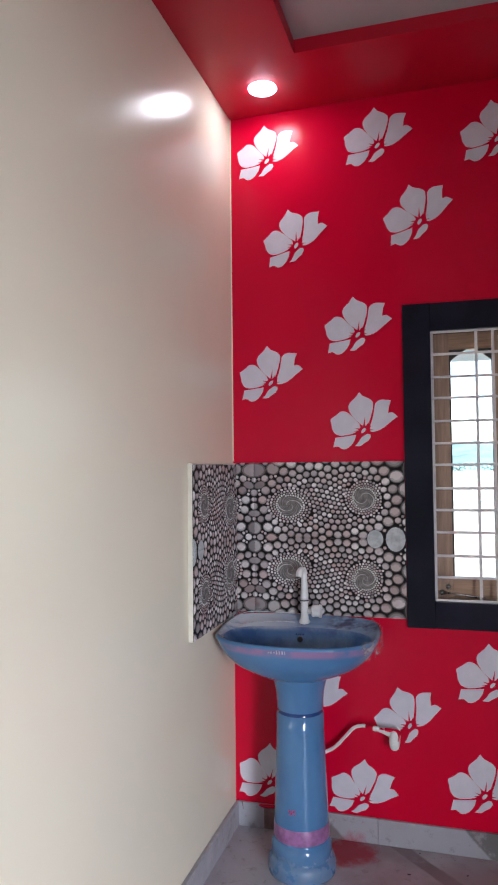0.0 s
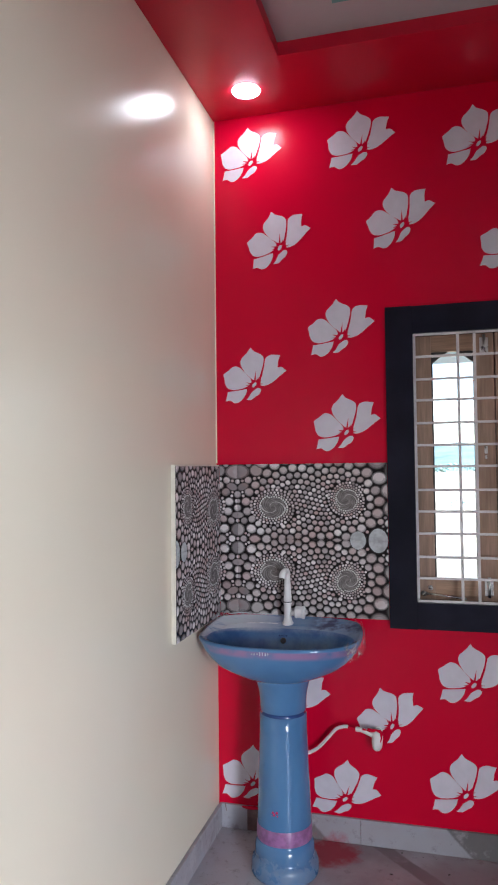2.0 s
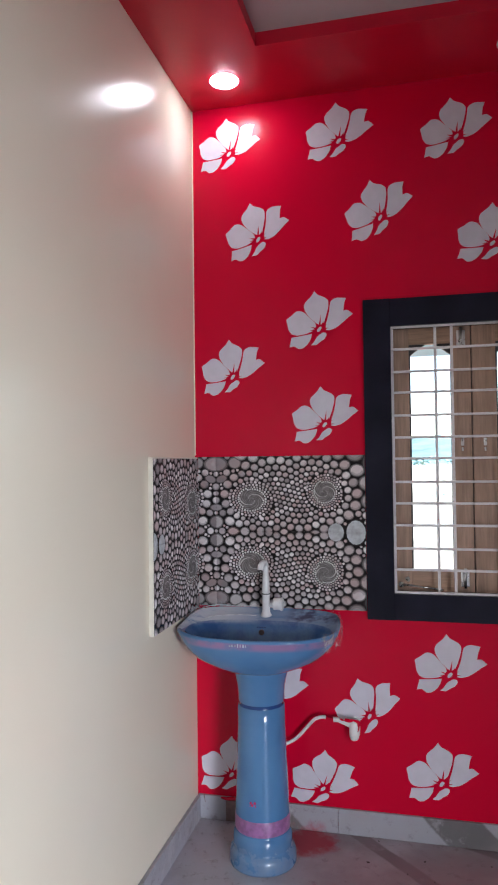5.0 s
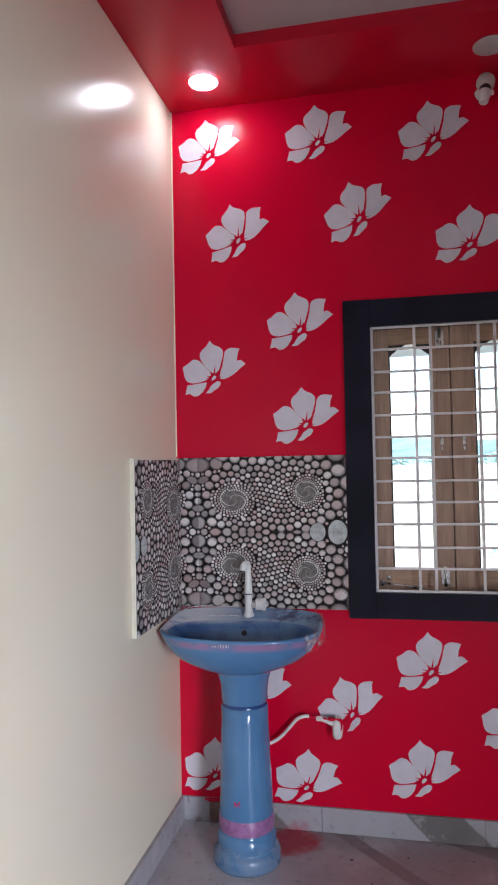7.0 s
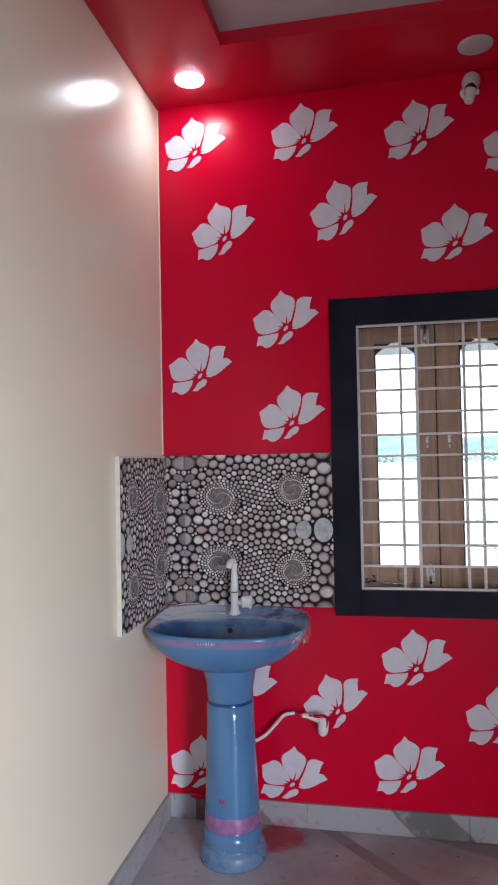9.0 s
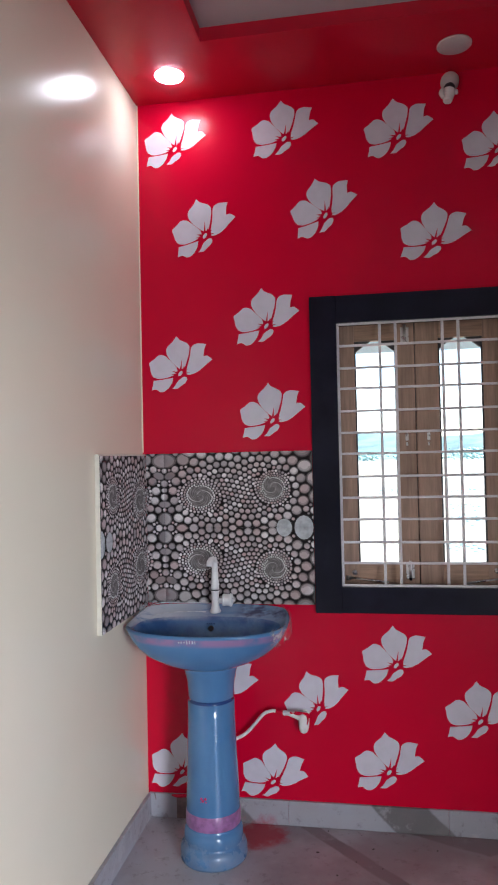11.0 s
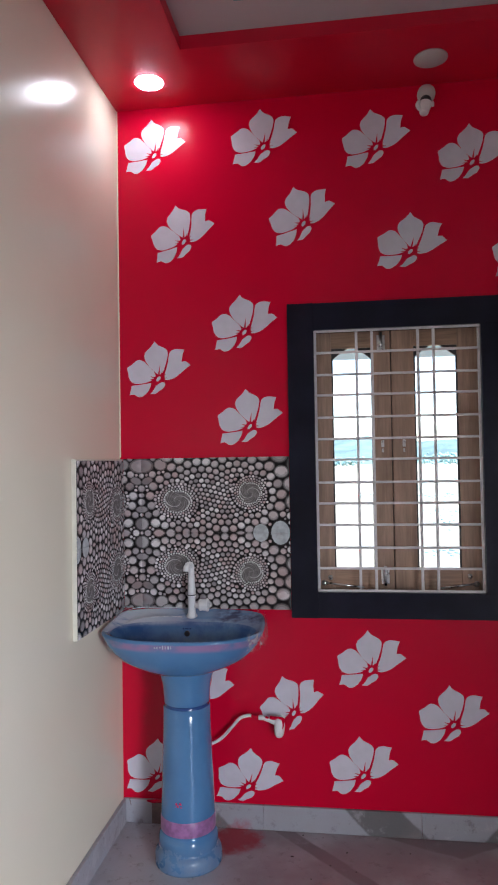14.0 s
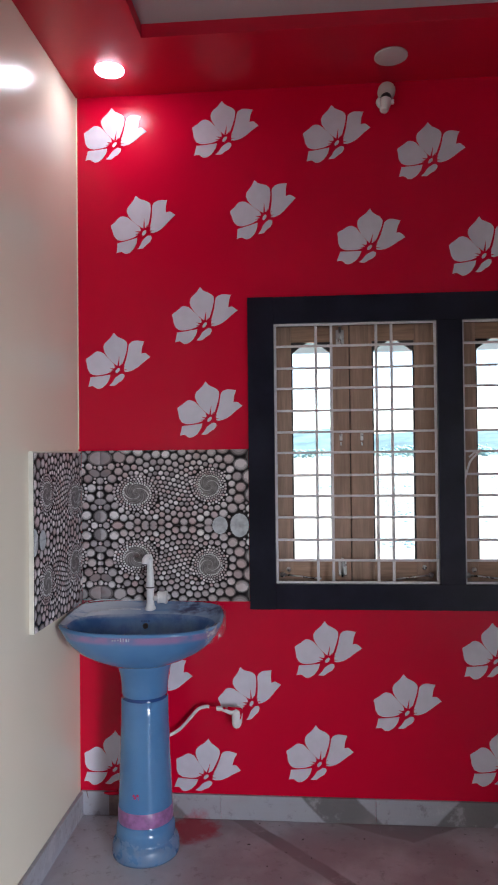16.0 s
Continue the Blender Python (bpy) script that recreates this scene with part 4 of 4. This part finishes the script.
# ---- stencilled flowers ----
K = 0.001
PETALS = (
    ((-8, 145), (4, 130), (30, 116), (41, 102), (39, 80), (30, 51), (18, 23), (-1, 18), (-32, 47), (-48, 74), (-51, 93), (-44, 108), (-23, 126)),
    ((-121, 50), (-101, 63), (-83, 76), (-70, 77), (-55, 71), (-39, 54), (-8, 19), (-20, 0), (-49, -11), (-85, -14), (-106, -6), (-116, 11), (-119, 33)),
    ((-107, -20), (-71, -18), (-29, -14), (-35, -33), (-49, -52), (-67, -64), (-83, -65), (-99, -54), (-117, -56), (-112, -40)),
    ((11, -14), (23, -16), (25, -25), (16, -38), (0, -47), (-15, -57), (-35, -56), (-23, -45), (-10, -27)),
    ((26, 16), (33, 35), (41, 62), (48, 95), (59, 106), (76, 110), (107, 105), (99, 86), (94, 59), (110, 60), (128, 44), (103, 27), (79, 9), (59, -2), (38, -7), (25, -5)),
)


def smooth_loop(pts, k=4, pull=0.34):
    """Round a closed outline gently, keeping its points."""
    out, c = [], len(pts)
    for i in range(c):
        p0, p1, p2, p3 = (Vector(pts[(i + j - 1) % c]) for j in range(4))
        m1, m2 = (p2 - p0) * pull, (p3 - p1) * pull
        if (p1 - p0).angle(p2 - p1) > 1.25:
            m1 = (p2 - p1) * 0.6
        if (p2 - p1).angle(p3 - p2) > 1.25:
            m2 = (p2 - p1) * 0.6
        for j in range(k):
            t = j / k
            out.append((2 * t ** 3 - 3 * t * t + 1) * p1 + (t ** 3 - 2 * t * t + t) * m1 + (3 * t * t - 2 * t ** 3) * p2 + (t ** 3 - t * t) * m2)
    return out


def leaf_of_paint(loop, y0, y1):
    bm = bmesh.new()
    front = [bm.verts.new((p[0], y0, p[1])) for p in loop]
    back = [bm.verts.new((p[0], y1, p[1])) for p in loop]
    bm.faces.new(front)
    for i in range(len(loop)):
        j = (i + 1) % len(loop)
        bm.faces.new((front[i], front[j], back[j], back[i]))
    bm.normal_update()
    bmesh.ops.triangulate(bm, faces=[f for f in bm.faces if len(f.verts) > 4], ngon_method="EAR_CLIP")
    bmesh.ops.recalc_face_normals(bm, faces=bm.faces)
    return bm


def stencil_flower(skip=None):
    f = thing("stencilled_flower", (0, 0, 0), "white five-petalled flower stencilled on the red wall", "wall flower", "stencilled wall flowers")
    for k, pts in enumerate(PETALS):
        if k == skip:
            continue
        part("petal", leaf_of_paint([p * K for p in smooth_loop(pts)], -0.0022, -0.0002), PETAL, f)
    dot = [Vector((8 * math.cos(t), 10 * math.sin(t))) for t in [2 * math.pi * i / 14 for i in range(14)]]
    dot = [Vector((p.x * 0.9 + p.y * 0.55, p.y * 0.95)) * K for p in dot]
    part("centre", leaf_of_paint(dot, -0.0022, -0.0002), PETAL, f)
    for a, ln in ((80, 55), (55, 36), (27, 36), (2, 38), (160, 34), (182, 36), (208, 34), (118, 30)):
        d = Vector((math.cos(radians(a)), math.sin(radians(a))))
        s = Vector((-d.y, d.x))
        tri = [d * 11 + s * 4, d * ln, d * 11 - s * 4]
        part("stamen", leaf_of_paint([p * K for p in tri], -0.0032, -0.0024), RED, f, "red gap between petals")
    return f


FLOWERS = (
    (0.154, 2.677, 0.8, 1.03), (0.600, 2.678, 0.5, 1.03), (1.042, 2.642, 4.0, 1.02), (1.402, 2.556, -0.1, 1.01),
    (0.272, 2.316, 9.1, 1.03), (0.755, 2.360, 11.1, 1.03), (1.164, 2.226, -4.5, 1.02), (0.513, 1.940, 3.4, 1.02),
    (0.160, 1.766, 2.2, 1.02), (0.529, 1.565, 2.4, 1.01), (0.982, 0.622, 0.5, 1.01),
    (1.284, 0.423, 1.1, 1.00), (0.502, 0.159, -7.4, 1.00), (0.946, 0.219, 1.6, 1.01), (1.599, 2.179, 3.1, 1.03),
    (1.620, 0.625, 0.9, 0.99), (1.644, 0.219, 0.0, 1.00), (0.322, 0.499, 3.0, 1.0), (0.137, 0.179, -4.0, 1.02),
)
first = stencil_flower()
for i, (fx, fz, turn, size) in enumerate(FLOWERS):
    m = pose(fx, 0, fz, 0, -turn, 0) @ Matrix.Diagonal((size, 1, size, 1))
    if i == 0:
        first.matrix_basis = m
    else:
        copy_thing(first, m)

# the flower behind the valve has lost its lower petal under fresh red paint
worn_flower = stencil_flower(2)
tagged(worn_flower, "white stencilled flower partly overpainted red behind the valve", "wall flower", "stencilled wall flowers")
worn_flower.matrix_basis = pose(0.684, 0, 0.449, 0, -14.0, 0) @ Matrix.Diagonal((1.02, 1, 1.02, 1))

# ---- outdoors ----
tagged(part("ground", block((-1500, -1500, -0.75), (1500, 1500, -0.55)), EARTH), "dry pale open field reaching the horizon", "ground", kind="structure")
r2 = random.Random(4)
ico = bmesh.new()
bmesh.ops.create_icosphere(ico, subdivisions=1, radius=1)
ICO_V, ICO_F = [v.co.copy() for v in ico.verts], [[v.index for v in f.verts] for f in ico.faces]
ico.free()
wv, wf = [], []


def clump(c, r, flat):
    k = len(wv)
    wv.extend(c + Vector((v.x * r, v.y * r, v.z * r * flat)) * (1 + 0.5 * noise.noise(v * 2 + c)) for v in ICO_V)
    wf.extend([[k + i for i in f] for f in ICO_F])


for i in range(26):
    a, d = r2.uniform(-0.15, 0.5), r2.uniform(240, 400)
    h, wide = r2.uniform(1.5, 5.0), r2.uniform(2.0, 5.0)
    for j in range(70):
        up = r2.random() ** 0.7
        clump(Vector((d * math.sin(a) + r2.gauss(0, wide), d * math.cos(a) + r2.gauss(0, wide), -0.6 + up * h)), r2.uniform(0.35, 0.85), 0.75)
for i in range(48):
    a, d = r2.uniform(-0.1, 0.75), r2.uniform(12, 70)
    for j in range(24):
        clump(Vector((d * math.sin(a) + r2.gauss(0, d * 0.018), d * math.cos(a) + r2.gauss(0, d * 0.05), -0.55)), r2.uniform(0.03, 0.10) * (0.6 + d / 40), 0.5)
# low wooded ridge behind
rv, rf = [], []
for i in range(61):
    a = -0.3 + 0.9 * i / 60
    for j in range(7):
        d = 330 + 30 * j
        up = (0, 0.35, 0.7, 0.95, 1.0, 0.8, 0.0)[j]
        rv.append(Vector((d * math.sin(a), d * math.cos(a), -0.7 + up * (14.5 + 4.0 * noise.noise(Vector((a * 14, j * 0.4, 0))) + 1.2 * noise.noise(Vector((a * 60, j, 3)))))))
for i in range(60):
    for j in range(6):
        p = i * 7 + j
        rf.append([p, p + 7, p + 8, p + 1][::-1])
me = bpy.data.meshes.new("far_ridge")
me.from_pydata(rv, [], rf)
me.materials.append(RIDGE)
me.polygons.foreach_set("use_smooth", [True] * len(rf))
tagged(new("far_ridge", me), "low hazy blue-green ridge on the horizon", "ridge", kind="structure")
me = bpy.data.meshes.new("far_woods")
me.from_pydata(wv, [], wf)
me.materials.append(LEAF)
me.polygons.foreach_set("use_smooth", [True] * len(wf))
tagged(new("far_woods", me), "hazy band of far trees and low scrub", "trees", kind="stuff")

# ---- floor tiles and debris ----
me = None
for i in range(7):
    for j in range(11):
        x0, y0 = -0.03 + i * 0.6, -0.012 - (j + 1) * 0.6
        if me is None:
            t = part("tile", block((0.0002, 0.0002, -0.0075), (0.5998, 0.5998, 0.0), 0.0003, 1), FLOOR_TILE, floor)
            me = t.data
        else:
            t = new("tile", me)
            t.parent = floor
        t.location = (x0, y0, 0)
chips = bmesh.new()
for i in range(30):
    u, v = r2.uniform(0.5, 1.9), -0.03 - r2.random() ** 2 * 0.8
    s = r2.uniform(0.0015, 0.0045)
    bmesh.ops.create_icosphere(chips, subdivisions=1, radius=s, matrix=Matrix.Translation((u, v, s * 0.35)) @ Matrix.Rotation(r2.uniform(0, 3), 4, "Z") @ Matrix.Diagonal((r2.uniform(0.7, 1.8), 0.8, 0.5, 1)))
tagged(part("debris", chips, CHIP), "dark crumbs of plaster scattered on the floor", "debris", kind="stuff")
